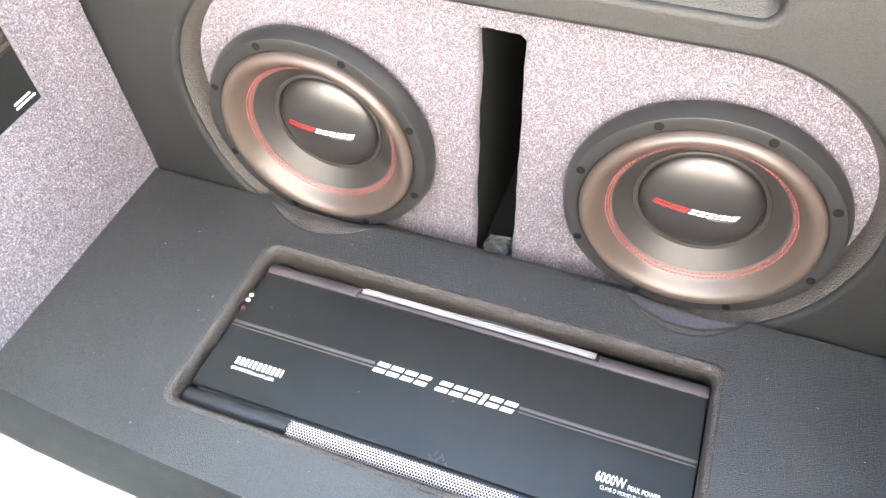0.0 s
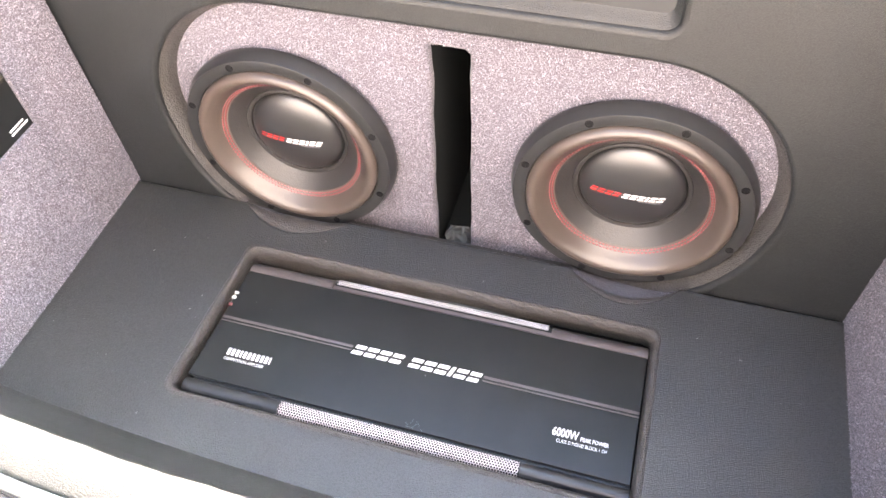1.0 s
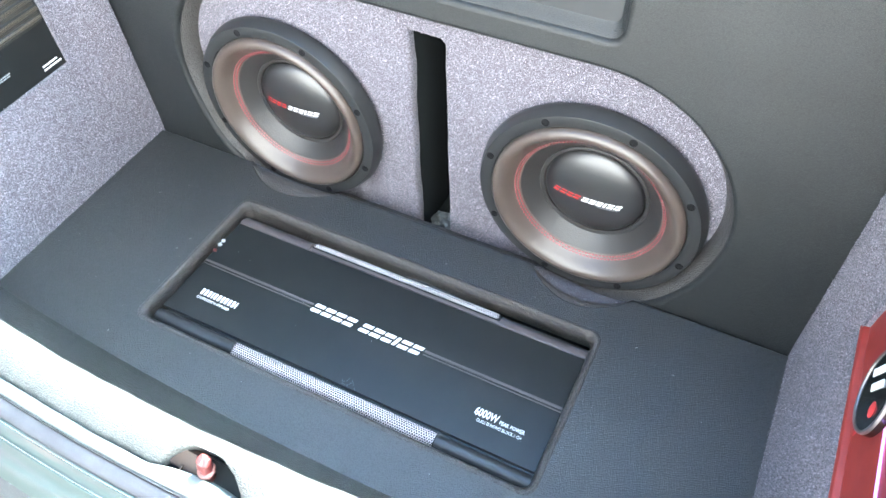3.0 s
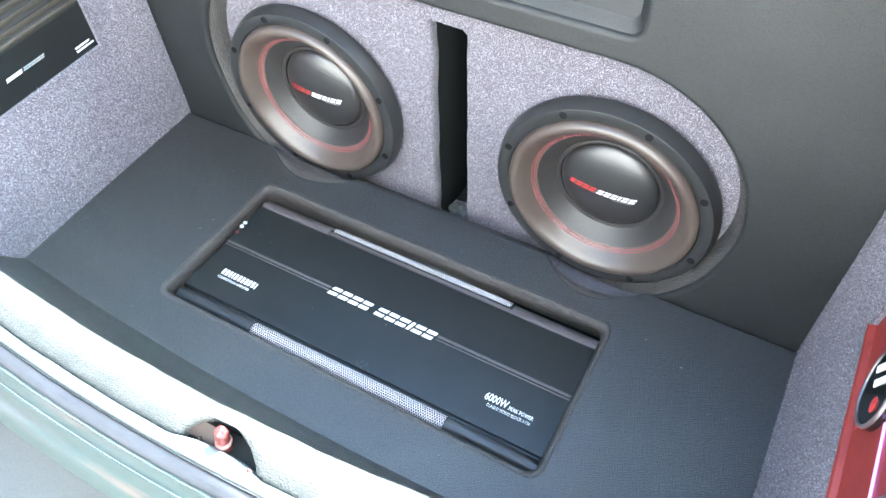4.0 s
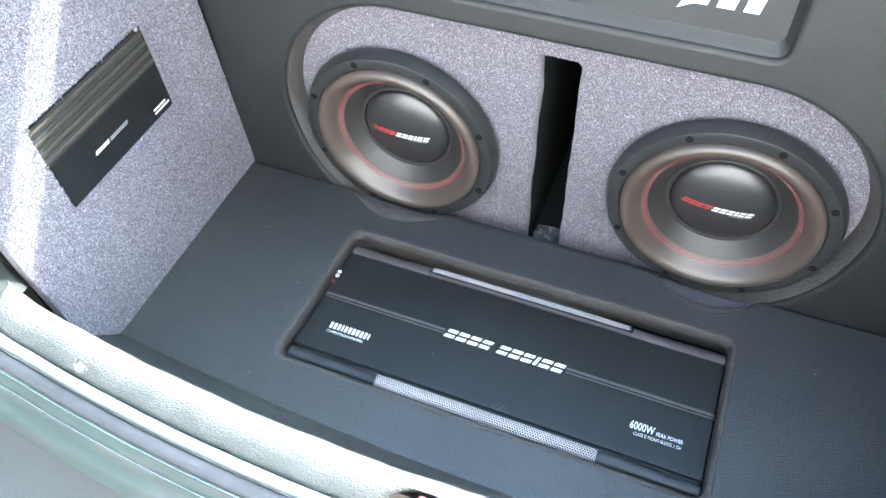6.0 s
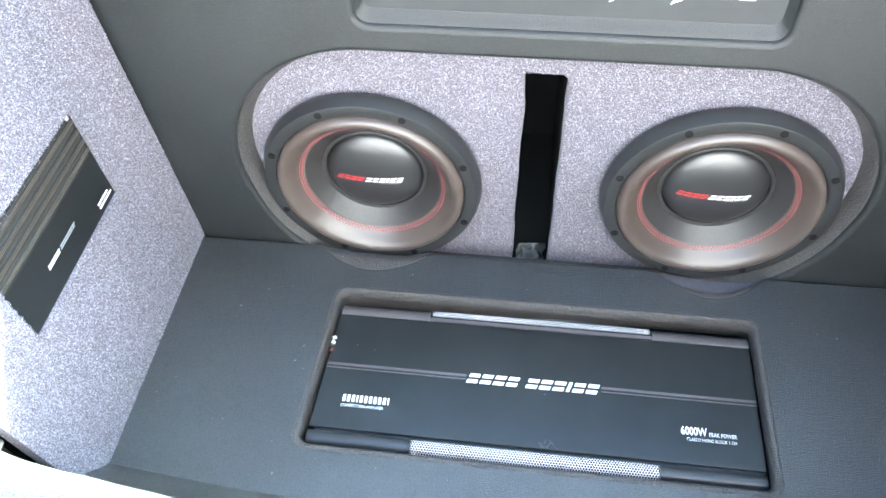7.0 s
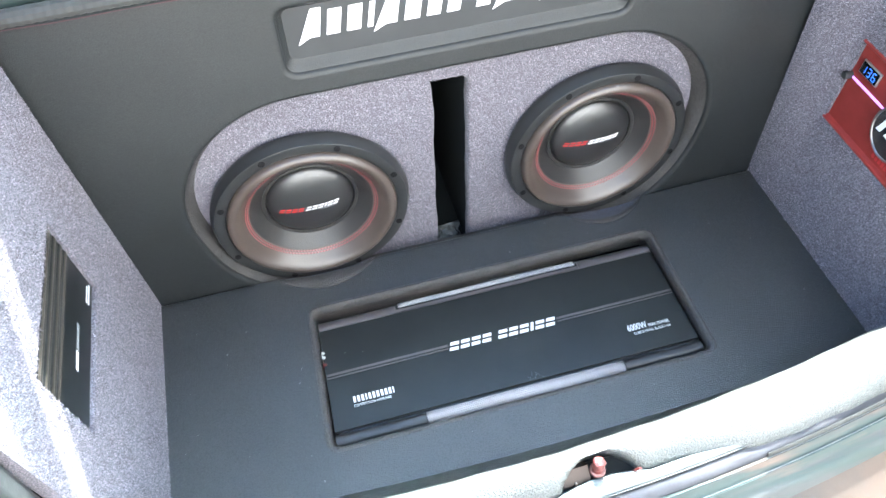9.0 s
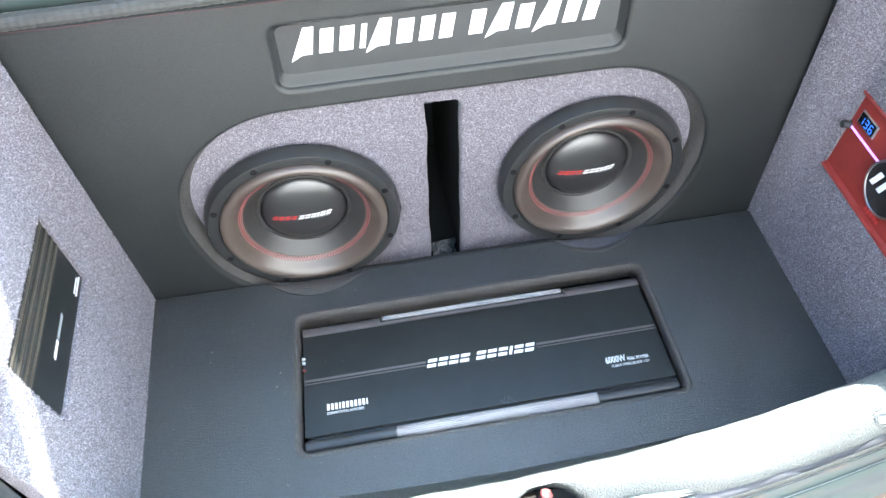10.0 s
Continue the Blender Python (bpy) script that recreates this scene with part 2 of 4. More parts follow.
def box(x0, y0, z0, x1, y1, z1, bevel=0.0, seg=2):
    bm = bmesh.new()
    bmesh.ops.create_cube(bm, size=1)
    bmesh.ops.scale(bm, vec=(x1 - x0, y1 - y0, z1 - z0), verts=bm.verts)
    bmesh.ops.translate(bm, vec=((x0 + x1) / 2, (y0 + y1) / 2, (z0 + z1) / 2), verts=bm.verts)
    if bevel:
        bmesh.ops.bevel(bm, geom=bm.edges[:], offset=bevel, segments=seg, affect="EDGES", profile=0.5)
    return bm


def lathe(profile, n=96):
    """Turns (radius, forward) points about z."""
    verts, faces = [], []
    for r, d in profile:
        verts += [(r * math.cos(2 * math.pi * i / n), r * math.sin(2 * math.pi * i / n), d) for i in range(n)]
    for k in range(len(profile) - 1):
        for i in range(n):
            j = (i + 1) % n
            faces.append((k * n + i, k * n + j, (k + 1) * n + j, (k + 1) * n + i))
    me = mesh_of("lathe", verts, faces)
    bm = bmesh.new()
    bm.from_mesh(me)
    bmesh.ops.remove_doubles(bm, verts=bm.verts, dist=1e-5)
    bmesh.ops.recalc_face_normals(bm, faces=bm.faces)
    bpy.data.meshes.remove(me)
    return bm


def extrude_x(profile, x0, x1, cap=True):
    """Sweeps (y, z) points along x."""
    n = len(profile)
    verts = [(x0, y, z) for y, z in profile] + [(x1, y, z) for y, z in profile]
    faces = [(i, (i + 1) % n, n + (i + 1) % n, n + i) for i in range(n)]
    if cap:
        faces += [tuple(range(n))[::-1], tuple(range(n, 2 * n))]
    bm = bmesh.new()
    me = mesh_of("sweep", verts, faces)
    bm.from_mesh(me)
    bpy.data.meshes.remove(me)
    bmesh.ops.recalc_face_normals(bm, faces=bm.faces)
    return bm


def writing(text, size, bold=0.0, shear=0.0, width=None, height=0.0003):
    """Flat raised letters, their left end on the origin; width: fitted to that length."""
    cu = bpy.data.curves.new("writing", "FONT")
    cu.body, cu.size, cu.shear, cu.extrude, cu.offset = text, size, shear, height / 2, bold
    cu.resolution_u = 3
    me = curve_mesh(cu)
    xs = [v.co.x for v in me.vertices]
    me.transform(Matrix.Translation((-min(xs), 0, 0)))
    if width:
        me.transform(Matrix.Diagonal((width / (max(xs) - min(xs)), 1, 1, 1)))
    return me


def emblem(parent, name, mat, label, widths, height, slant, gap, thick, at=(0, 0, 0), wrap=None, split=0.26):
    """A mark of slanted blocks, the wide ones split into an upper and a lower bar: plain shapes of the mark's size, a part each."""
    x = 0.0
    for w in widths:
        bands = ((0.0, 1.0),) if w < height * 0.5 or not split else ((0.0, 0.5 - split / 2), (0.5 + split / 2, 1.0))
        verts, faces = [], []
        for lo, hi in bands:
            b = len(verts)
            verts += [(x + w * px + slant * height * py, height * py, z) for z in (thick, -thick) for px, py in ((0, lo), (1, lo), (1, hi), (0, hi))]
            faces += [(b, b + 1, b + 2, b + 3)] + [(b + a, b + a + 4, b + (a + 1) % 4 + 4, b + (a + 1) % 4) for a in range(4)]
        o = part(name, mesh_of(name, [wrap(*v) if wrap else v for v in verts], faces), mat, parent, label)
        o.location = at
        x += w + gap


def perforated(x0, x1, arc_len, place, pitch=0.0037, hole=0.00162):
    """A sheet of hexagonal cells with open holes; place(x, s) lays it on its curve."""
    verts, faces = [], []
    rows = max(1, int(arc_len / (pitch * 0.866)))
    cols = int((x1 - x0) / pitch)
    r_out = pitch / math.sqrt(3) * 1.01
    for j in range(rows):
        for i in range(cols):
            cx, cs = x0 + (i + 0.5 * (j % 2) + 0.5) * pitch, (j + 0.5) * pitch * 0.866
            base = len(verts)
            for r in (r_out, hole):
                for k in range(6):
                    a = math.pi / 3 * k + math.pi / 6
                    verts.append(place(min(max(cx + r * math.cos(a), x0), x1), min(max(cs + r * math.sin(a), 0), arc_len)))
            for k in range(6):
                faces.append((base + k, base + (k + 1) % 6, base + 6 + (k + 1) % 6, base + 6 + k))
    return mesh_of("perforated", verts, faces)


def facing(origin, u, v):
    """The pose whose x runs along u and y along v."""
    u, v = Vector(u).normalized(), Vector(v).normalized()
    w = u.cross(v)
    v = w.cross(u)
    m = Matrix((u, v, w)).transposed().to_4x4()
    m.translation = origin
    return m


# ---- the boot's lining ----
WALL = facing((0, 0.205, 0), (1, 0, 0), (0, 0.03, 1))
END_L, END_R, END_Z, END_RAD = -0.2505, 0.221, 0.168, 0.197
opening = arc(END_R, END_Z, END_RAD, -90, 90, 28) + arc(END_L, END_Z, END_RAD, 90, 270, 28)


def sunk(pts):
    """The opening reaches a little further down below the floor."""
    return [(x, z - 0.014 * min(1.0, max(0.0, (0.03 - z) / 0.05))) for x, z in pts]


def flared(pts, share):
    """Low down, the front edge of the opening spreads sideways."""
    out = []
    for x, z in pts:
        side = x - END_R if x > END_R else (x - END_L if x < END_L else 0.0)
        g = max(0.0, min(1.0, (0.115 - z) / 0.125)) ** 1.5
        out.append((x + share * (0.022 if side > 0 else 0.031) * g * max(-1.0, min(1.0, side / 0.06)), z))
    return out


opening = sunk(flared(opening, 1.0))
sign_hole = rounded(-0.250, 0.404, 0.241, 0.503, 0.016)
structure("wall_back", slab([[(-0.64, -0.10), (0.62, -0.10), (0.62, 0.552), (-0.64, 0.546)], opening, sign_hole], 0.038, 0.008, 4), VINYL,
          "black grained vinyl panel with a long rounded opening", "wall panel", WALL)

# the opening's edge tapers inwards to the baffle
def oval(inset):
    pts = arc(END_R, END_Z, END_RAD - inset, -90, 90, 28) + arc(END_L, END_Z, END_RAD - inset, 90, 270, 28)
    low = [(x, z - inset * min(1.0, max(0.0, (0.10 - z) / 0.10))) for x, z in pts]
    return sunk(low)


liner_v = [(x, z, d) for inset, d, share in ((-0.001, -0.006, 1.0), (0.004, -0.012, 0.82), (0.010, -0.024, 0.38), (0.015, -0.038, 0.0)) for x, z in flared(oval(inset), share)]
ln = len(opening)
liner_f = [(r * ln + i, (r + 1) * ln + i, (r + 1) * ln + (i + 1) % ln, r * ln + (i + 1) % ln) for r in range(3) for i in range(ln)]
structure("opening_edge", mesh_of("opening_edge", liner_v, liner_f), STRETCHED, "wrapped vinyl edge of the speaker opening", "wall panel", WALL, angle=80)

# carpeted baffle behind the opening, with the port slot
SLOT = (-0.049, 0.007)
BAFFLE_Y = 0.245
BAFFLE = facing((0, BAFFLE_Y, 0), (1, 0, 0), (0, 0.0, 1))
zs = [-0.085 + 0.0125 * i for i in range(33)]
slot_hole = ([(SLOT[1] + 0.0006 * math.sin(z * 41) + 0.0004 * math.sin(z * 130), z) for z in zs] + [(SLOT[1] - 0.006, 0.321), (SLOT[0] + 0.010, 0.3225), (SLOT[0] - 0.001, 0.3235)]
             + [(SLOT[0] + 0.0035 * math.sin(1.2 + (0.315 - z) * 9) * math.exp(-8 * abs(z - 0.25)) + 0.0008 * math.sin(z * 47 + 2) + 0.0004 * math.sin(z * 150), z) for z in reversed(zs)])
structure("baffle", slab([[(-0.50, -0.12), (0.47, -0.12), (0.47, 0.40), (-0.50, 0.40)], slot_hole, arc(-0.262, 0.1215, 0.140, 0, 355, 60), arc(0.232, 0.1325, 0.140, 0, 355, 60)], 0.022, 0.007, 4), CARPET,
          "grey carpeted speaker baffle with a tall narrow port", "speaker baffle", BAFFLE)
# duct sides get their deep shade from a near-black colour
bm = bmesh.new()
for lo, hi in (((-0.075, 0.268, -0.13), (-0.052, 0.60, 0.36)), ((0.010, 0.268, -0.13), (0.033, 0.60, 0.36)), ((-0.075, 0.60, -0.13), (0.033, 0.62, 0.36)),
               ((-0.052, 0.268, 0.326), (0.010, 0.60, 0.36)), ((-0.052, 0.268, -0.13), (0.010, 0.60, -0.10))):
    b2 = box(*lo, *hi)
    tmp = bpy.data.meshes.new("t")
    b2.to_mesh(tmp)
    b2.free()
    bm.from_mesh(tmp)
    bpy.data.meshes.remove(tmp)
structure("port_duct", bm, SHADE_BLACK, "speaker port sides, deep shade put into their colour", "port")

# floor board with the amplifier opening and two scallops below the speakers
OPEN = (-0.312, -0.136, 0.308, 0.124)
BACK_Y = 0.203


def hand_cut(pts):
    """The short side beside the terminals was not cut quite square."""
    return [(x + 0.036 * (y + 0.010) if x < 0 else x, y) for x, y in pts]


def front_y(x):
    """Where the floor turns up towards the sill."""
    return -0.213 + 0.09 * x * x


def scallop(cx, half, depth, n=18):
    """Back edge points, from right to left, dipping towards the front."""
    pts = []
    for i in range(n + 1):
        s = 1 - 2 * i / n
        pts.append((cx + half * s, BACK_Y - depth * (math.cos(math.pi / 2 * abs(s)) ** 0.8)))
    return pts


front = [(x, front_y(x) - 0.020) for x in [-0.60 + 1.2 * i / 20 for i in range(21)]]
SCALLOPS = ((0.250, 0.077, 0.044, 0.012), (-0.263, 0.086, 0.041, 0.030))
back = [(0.60, BACK_Y)] + scallop(*SCALLOPS[0][:3]) + scallop(*SCALLOPS[1][:3]) + [(-0.60, BACK_Y)]
floor = structure("floor", slab([front + back, hand_cut(rounded(*OPEN, 0.018))], 0.045, 0.004, 4), FLOOR_VINYL,
                  "black grained vinyl floor board with a sunk opening", "boot floor")

# stretched vinyl roll round the amplifier opening
def ring_at(d):
    return hand_cut(rounded(OPEN[0] + d, OPEN[1] + d, OPEN[2] - d, OPEN[3] - d, 0.018 - 0.5 * d, 8))


roll = ((-0.0045, -0.0010), (-0.0030, 0.0002), (-0.0015, 0.0009), (0.0008, 0.0011), (0.0032, 0.0004), (0.0054, -0.0018), (0.0070, -0.0052), (0.0080, -0.0095), (0.0084, -0.0140), (0.0078, -0.0165), (0.0040, -0.0180))
verts = [(x, y, z) for d, z in roll for x, y in ring_at(d)]
# beside the terminals the covering runs on down the side of the well
verts[-len(ring_at(0)):] = [(px, py, -0.060) if px < -0.285 else p for p, (px, py) in zip(verts[-len(ring_at(0)):], ring_at(0.0086))]
k = len(ring_at(0))
faces = [(r * k + i, r * k + (i + 1) % k, (r + 1) * k + (i + 1) % k, (r + 1) * k + i) for r in range(len(roll) - 1) for i in range(k)]
structure("opening_roll", mesh_of("roll", verts, faces), ROLL, "stretched brownish vinyl roll round the sunk opening", "boot floor", angle=70)

# rolled vinyl lip and a fold of carpet showing in each scallop
for cx, half, depth, lip in SCALLOPS:
    lip_v, fold_v, n = [], [], 28
    for i in range(n + 1):
        t = -1 + 2 * i / n
        c = math.cos(math.pi / 2 * abs(t))
        x, y0, z0 = cx + half * 1.04 * t, BACK_Y - depth * c ** 0.8, -0.0005 - 0.003 * c ** 0.7
        y1 = y0 + 0.004 + lip * c
        for k in range(7):
            q = k / 6
            lip_v.append((x, y0 - 0.008 + (y1 - y0 + 0.008) * q, z0 - 0.005 * (2 * q - 1) ** 2 + 0.001 * q))
        for k in range(6):
            q = k / 5
            fold_v.append((x, y1 - 0.003 + (0.247 - y1) * q, z0 - 0.006 - 0.045 * q))
    grid = lambda k: [(i * k + j, (i + 1) * k + j, (i + 1) * k + j + 1, i * k + j + 1) for i in range(n) for j in range(k - 1)]
    structure("opening_lip", mesh_of("lip", lip_v, grid(7)), STRETCHED, "grained grey vinyl roll under the speaker opening", "wall panel", angle=80)
    structure("carpet_fold", mesh_of("fold", fold_v, grid(6)), CARPET, "fold of grey carpet below the speaker", "speaker baffle", angle=80)

# the floor covering climbs towards the sill
verts, faces = [], []
prof = [(0.004, -0.004), (0.000, 0.0004), (-0.004, 0.004), (-0.010, 0.010), (-0.038, 0.046), (-0.064, 0.088), (-0.084, 0.128), (-0.092, 0.146)]
cols = 40
for i in range(cols + 1):
    x = -0.62 + 1.24 * i / cols
    y0 = front_y(x)
    verts += [(x, y0 + dy, z) for dy, z in prof]
k = len(prof)
faces = [(i * k + j, (i + 1) * k + j, (i + 1) * k + j + 1, i * k + j + 1) for i in range(cols) for j in range(k - 1)]
structure("floor_upturn", mesh_of("upturn", verts, faces), FLOOR_VINYL, "black vinyl covering turned up towards the sill", "boot floor", angle=80)

# well below the amplifier and body tub below everything
structure("well", box(-0.36, -0.16, -0.085, 0.36, 0.16, -0.075), SHADE_BLACK, "bottom of the amplifier well, coloured as in shade", "floor well")
structure("tub", box(-0.72, -0.30, -0.20, 0.72, 0.62, -0.14), SHADE_BLACK, "dark steel boot tub", "car body")

# side walls: soft panels that bulge outwards away from the back corner
LEFT = facing((-0.547, 0, 0), (0, 1, 0), (-0.05, 0, 1))
RIGHT = facing((0.548, 0, 0), (0, -1, 0), (0.0, 0, 1))


def smooth(t):
    t = np.clip(t, 0.0, 1.0)
    return t * t * (3 - 2 * t)


def bulge_left(u, v):
    return -(0.021 * np.clip(v / 0.20, 0, 1)) * smooth((0.205 - u) / 0.085)


def bulge_right(u, v):
    return -(0.033 * np.clip(v / 0.19, 0, 1) + 0.075 * np.clip(v - 0.19, 0, 1)) * smooth((u + 0.205) / 0.085)


def bent_wall(u0, v0, u1, v1, hole, bulge, n=44):
    """A carpeted panel with one cut-out, bent by bulge(u, v), its edges turned back."""
    def ticks(lo, hi, a, b):
        t = set(np.linspace(lo, hi, n).tolist())
        t = [x for x in t if abs(x - a) > 0.004 and abs(x - b) > 0.004] + [a, b]
        return sorted(t)
    us, vs = ticks(u0, u1, hole[0], hole[2]), ticks(v0, v1, hole[1], hole[3])
    verts = [(u, v, float(bulge(u, v))) for v in vs for u in us]
    k, faces, rim = len(us), [], {}
    for b in range(len(vs) - 1):
        for a in range(k - 1):
            cu, cv = (us[a] + us[a + 1]) / 2, (vs[b] + vs[b + 1]) / 2
            if hole[0] < cu < hole[2] and hole[1] < cv < hole[3]:
                continue
            f = (b * k + a, b * k + a + 1, (b + 1) * k + a + 1, (b + 1) * k + a)
            faces.append(f)
            for e in zip(f, f[1:] + f[:1]):
                rim[e] = rim.get(e, 0) + 1
    back = {}
    for (p, q) in [e for e in rim if (e[1], e[0]) not in rim]:
        for r in (p, q):
            if r not in back:
                x, y, z = verts[r]
                back[r] = len(verts)
                verts.append((x, y, z - 0.016))
        faces.append((q, p, back[p], back[q]))
    return mesh_of("bent_wall", verts, faces)


left_hole = (-0.127, 0.199, 0.109, 0.344)
right_hole = (-0.125, 0.190, 0.147, 0.342)
structure("wall_left", bent_wall(-0.232, -0.04, 0.206, 0.60, left_hole, bulge_left), CARPET,
          "grey carpeted side panel with a cut-out for an amplifier", "side panel", LEFT)
structure("wall_right", bent_wall(-0.206, -0.04, 0.240, 0.60, right_hole, bulge_right), CARPET,
          "grey carpeted side panel with a cut-out for a red amplifier", "side panel", RIGHT)
structure("side_void_left", box(-0.72, -0.20, -0.06, -0.66, 0.30, 0.62), SHADE_BLACK, "shade-coloured block filling the space behind the side panel", "car body")
structure("side_void_right", box(0.66, -0.22, -0.06, 0.72, 0.30, 0.62), SHADE_BLACK, "shade-coloured block filling the space behind the side panel", "car body")

# top of the speaker wall: weather seal and painted shelf
seal_v, seal_f = [], []
cols = 620
for i in range(cols + 1):
    x = -0.62 + 1.24 * i / cols
    r = 0.0105 + 0.00035 * math.sin(i * 1.15)
    seal_v += [(x, 0.221 - r * 1.1 * math.sin(a), 0.556 + 0.004 * (1 - (x / 0.6) ** 2) + r * math.cos(a)) for a in [radians(-70 + 32 * k) for k in range(9)]]
seal_f = [(i * 9 + k, (i + 1) * 9 + k, (i + 1) * 9 + k + 1, i * 9 + k + 1) for i in range(cols) for k in range(8)]
structure("weather_seal", mesh_of("weather_seal", seal_v, seal_f), SEAL_GREY, "grey ribbed rubber weather seal", "seal", angle=25)
# rod in the shade colour, drawn where the seal leaves a gap
structure("seal_gap", tube([(-0.62 + 0.062 * i, 0.2165, 0.5475 + 0.0006 * math.sin(i * 2.3)) for i in range(21)], 0.0022), SHADE_BLACK, "dark rod drawn as the shaded gap below the seal", "seal")
structure("piping", tube([(-0.62 + 0.04 * i, 0.2150 + 0.0006 * math.sin(i * 1.7), 0.5455 + 0.0009 * math.sin(i * 1.3)) for i in range(31)], 0.0008), PIPING, "thin reddish thread along the top of the wall panel", "trim")
structure("shelf", box(-0.75, 0.240, 0.555, 0.75, 0.46, 0.580, 0.006), PAINT, "worn teal painted body shelf", "car body")


# ---- sill, flange and body of the car along the opening's edge ----
def sill_y(x):
    return -0.281 + 0.165 * x * x + 0.032 * x


def stations():
    """Points along the opening: (x, y, z, turn), up the left jamb, along the front, up the right one."""
    top, n = 0.62, 120

    def jamb(side):
        y = sill_y(side * 0.53)
        up = [(side * 0.600, y + 0.009, top - (top - 0.22) * i / 8, -side * 90.0) for i in range(9)]
        for i in range(1, 9):
            a = 90 - 90 * i / 8
            up.append((side * (0.530 + 0.070 * math.sin(radians(a))), y + 0.009 * (1 - i / 8), 0.150 + 0.070 * (1 - math.cos(radians(a))), -side * a))
        return up

    return jamb(-1) + [(x, sill_y(x), 0.150, 0.0) for x in [-0.53 + 1.06 * i / n for i in range(1, n)]] + jamb(1)[::-1]


def loft(rows, profile, shape=None):
    verts, faces, k = [], [], len(profile)
    for x, y, z, a in rows:
        nx, nz = math.sin(radians(a)), math.cos(radians(a))
        for o, n in profile:
            if shape:
                o, n = shape(x, z, a, o, n)
            verts.append((x + nx * n, y - o, z + nz * n))
    for i in range(len(rows) - 1):
        for j in range(k - 1):
            faces.append((i * k + j, i * k + j + 1, (i + 1) * k + j + 1, (i + 1) * k + j))
    bm = bmesh.new()
    me = mesh_of("loft", verts, faces)
    bm.from_mesh(me)
    bpy.data.meshes.remove(me)
    bmesh.ops.recalc_face_normals(bm, faces=bm.faces)
    return bm


LATCH_X = 0.0075
ROWS = stations()


def trim_shape(x, z, a, o, n):
    """The cover is cut out round the latch and hangs further over the flange towards one end."""
    if abs(a) < 1:
        s = (x - LATCH_X) / 0.052
        if abs(s) < 1 and n < 0.03:
            edge = 0.057 - 0.031 * (1 - s * s) ** 0.6
            if o > edge:
                o = edge - 0.35 * (o - edge)
        n += 0.0015 * math.sin(x * 37) + 0.001 * math.sin(x * 91 + 1)
    over = max(0.0, min(1.0, (x - 0.055) / 0.22))
    over *= over * (3 - 2 * over)
    return o + over * 0.029 * max(0.0, min(1.0, (o - 0.008) / 0.034)), n - over * 0.005 * max(0.0, min(1.0, (o - 0.020) / 0.012))


def flange_shape(x, z, a, o, n):
    """The flange bulges inwards round the latch."""
    s = (x - LATCH_X) / 0.062
    if abs(a) < 1 and abs(s) < 1 and o < 0.075:
        o -= 0.010 * (1 - s * s) ** 0.9 * min(1.0, (0.071 - o) / 0.010)
    return o, n


trim_rows = [r for r in ROWS if abs(r[3]) < 72]
structure("sill_trim", loft(trim_rows, [(0.004, -0.10), (0.003, -0.03), (0.002, -0.006), (0.004, 0.006), (0.010, 0.016), (0.018, 0.0225), (0.026, 0.0235), (0.034, 0.020),
                                        (0.042, 0.012), (0.050, 0.001), (0.055, -0.008), (0.055, -0.03)], trim_shape), SILVER_VINYL, "silver-grey grained vinyl sill cover, sunlit", "sill trim", angle=60)
structure("sill_flange", loft(ROWS, [(0.050, -0.02), (0.056, -0.005), (0.0585, 0.000), (0.066, 0.001), (0.0700, -0.002), (0.0710, -0.007)], flange_shape), FLANGE, "pale painted steel flange of the boot opening", "car body", angle=60)
structure("sill_joint", loft(ROWS, [(0.0705, -0.012), (0.0710, -0.0022), (0.0726, -0.0022), (0.0733, -0.012)]), RUBBER, "thin dark joint line along the flange", "seal", angle=60)
structure("sill_seal", loft(ROWS, [(0.0730, -0.014), (0.0734, -0.0055), (0.081, -0.0065), (0.0865, -0.0095), (0.0895, -0.013), (0.0905, -0.024)]), LAVENDER, "dull lavender sealing strip along the boot edge", "seal", angle=60)
structure("rear_panel", loft(ROWS, [(0.084, -0.022), (0.0895, -0.0145), (0.094, -0.0140), (0.097, -0.019), (0.102, -0.026), (0.107, -0.027), (0.110, -0.033), (0.116, -0.041), (0.121, -0.042), (0.127, -0.049),
                                    (0.133, -0.058), (0.136, -0.064)]), PAINT, "worn teal painted rear panel with pressed lines", "car body", angle=50)
structure("bumper", loft(ROWS, [(0.1325, -0.0640), (0.1345, -0.0615), (0.146, -0.070), (0.165, -0.088), (0.20, -0.102), (0.25, -0.115), (0.29, -0.135), (0.315, -0.165), (0.325, -0.22), (0.32, -0.50)]), BUMPER,
          "grey bumper top, sandy towards one end", "car body", angle=50)
for o, n in ((0.0925, -0.0128), (0.1045, -0.0252)):
    structure("panel_bead", loft(ROWS, [(o - 0.0009, n - 0.004), (o - 0.0004, n), (o + 0.0004, n - 0.0002), (o + 0.0009, n - 0.005)]), FLANGE, "thin pale bead along the rear panel", "car body", angle=60)
structure("edge_strip", loft([r for r in ROWS if r[0] > 0.22 and abs(r[3]) < 1], [(0.0875, -0.018), (0.0884, -0.0062), (0.0896, -0.0050), (0.0910, -0.0058), (0.0918, -0.018)]), RUBBER,
          "thin black rubber strip below the sill cover", "seal", angle=60)
jamb_l = [r for r in ROWS if r[3] > 40]
jamb_r = [r for r in ROWS if r[3] < -40]
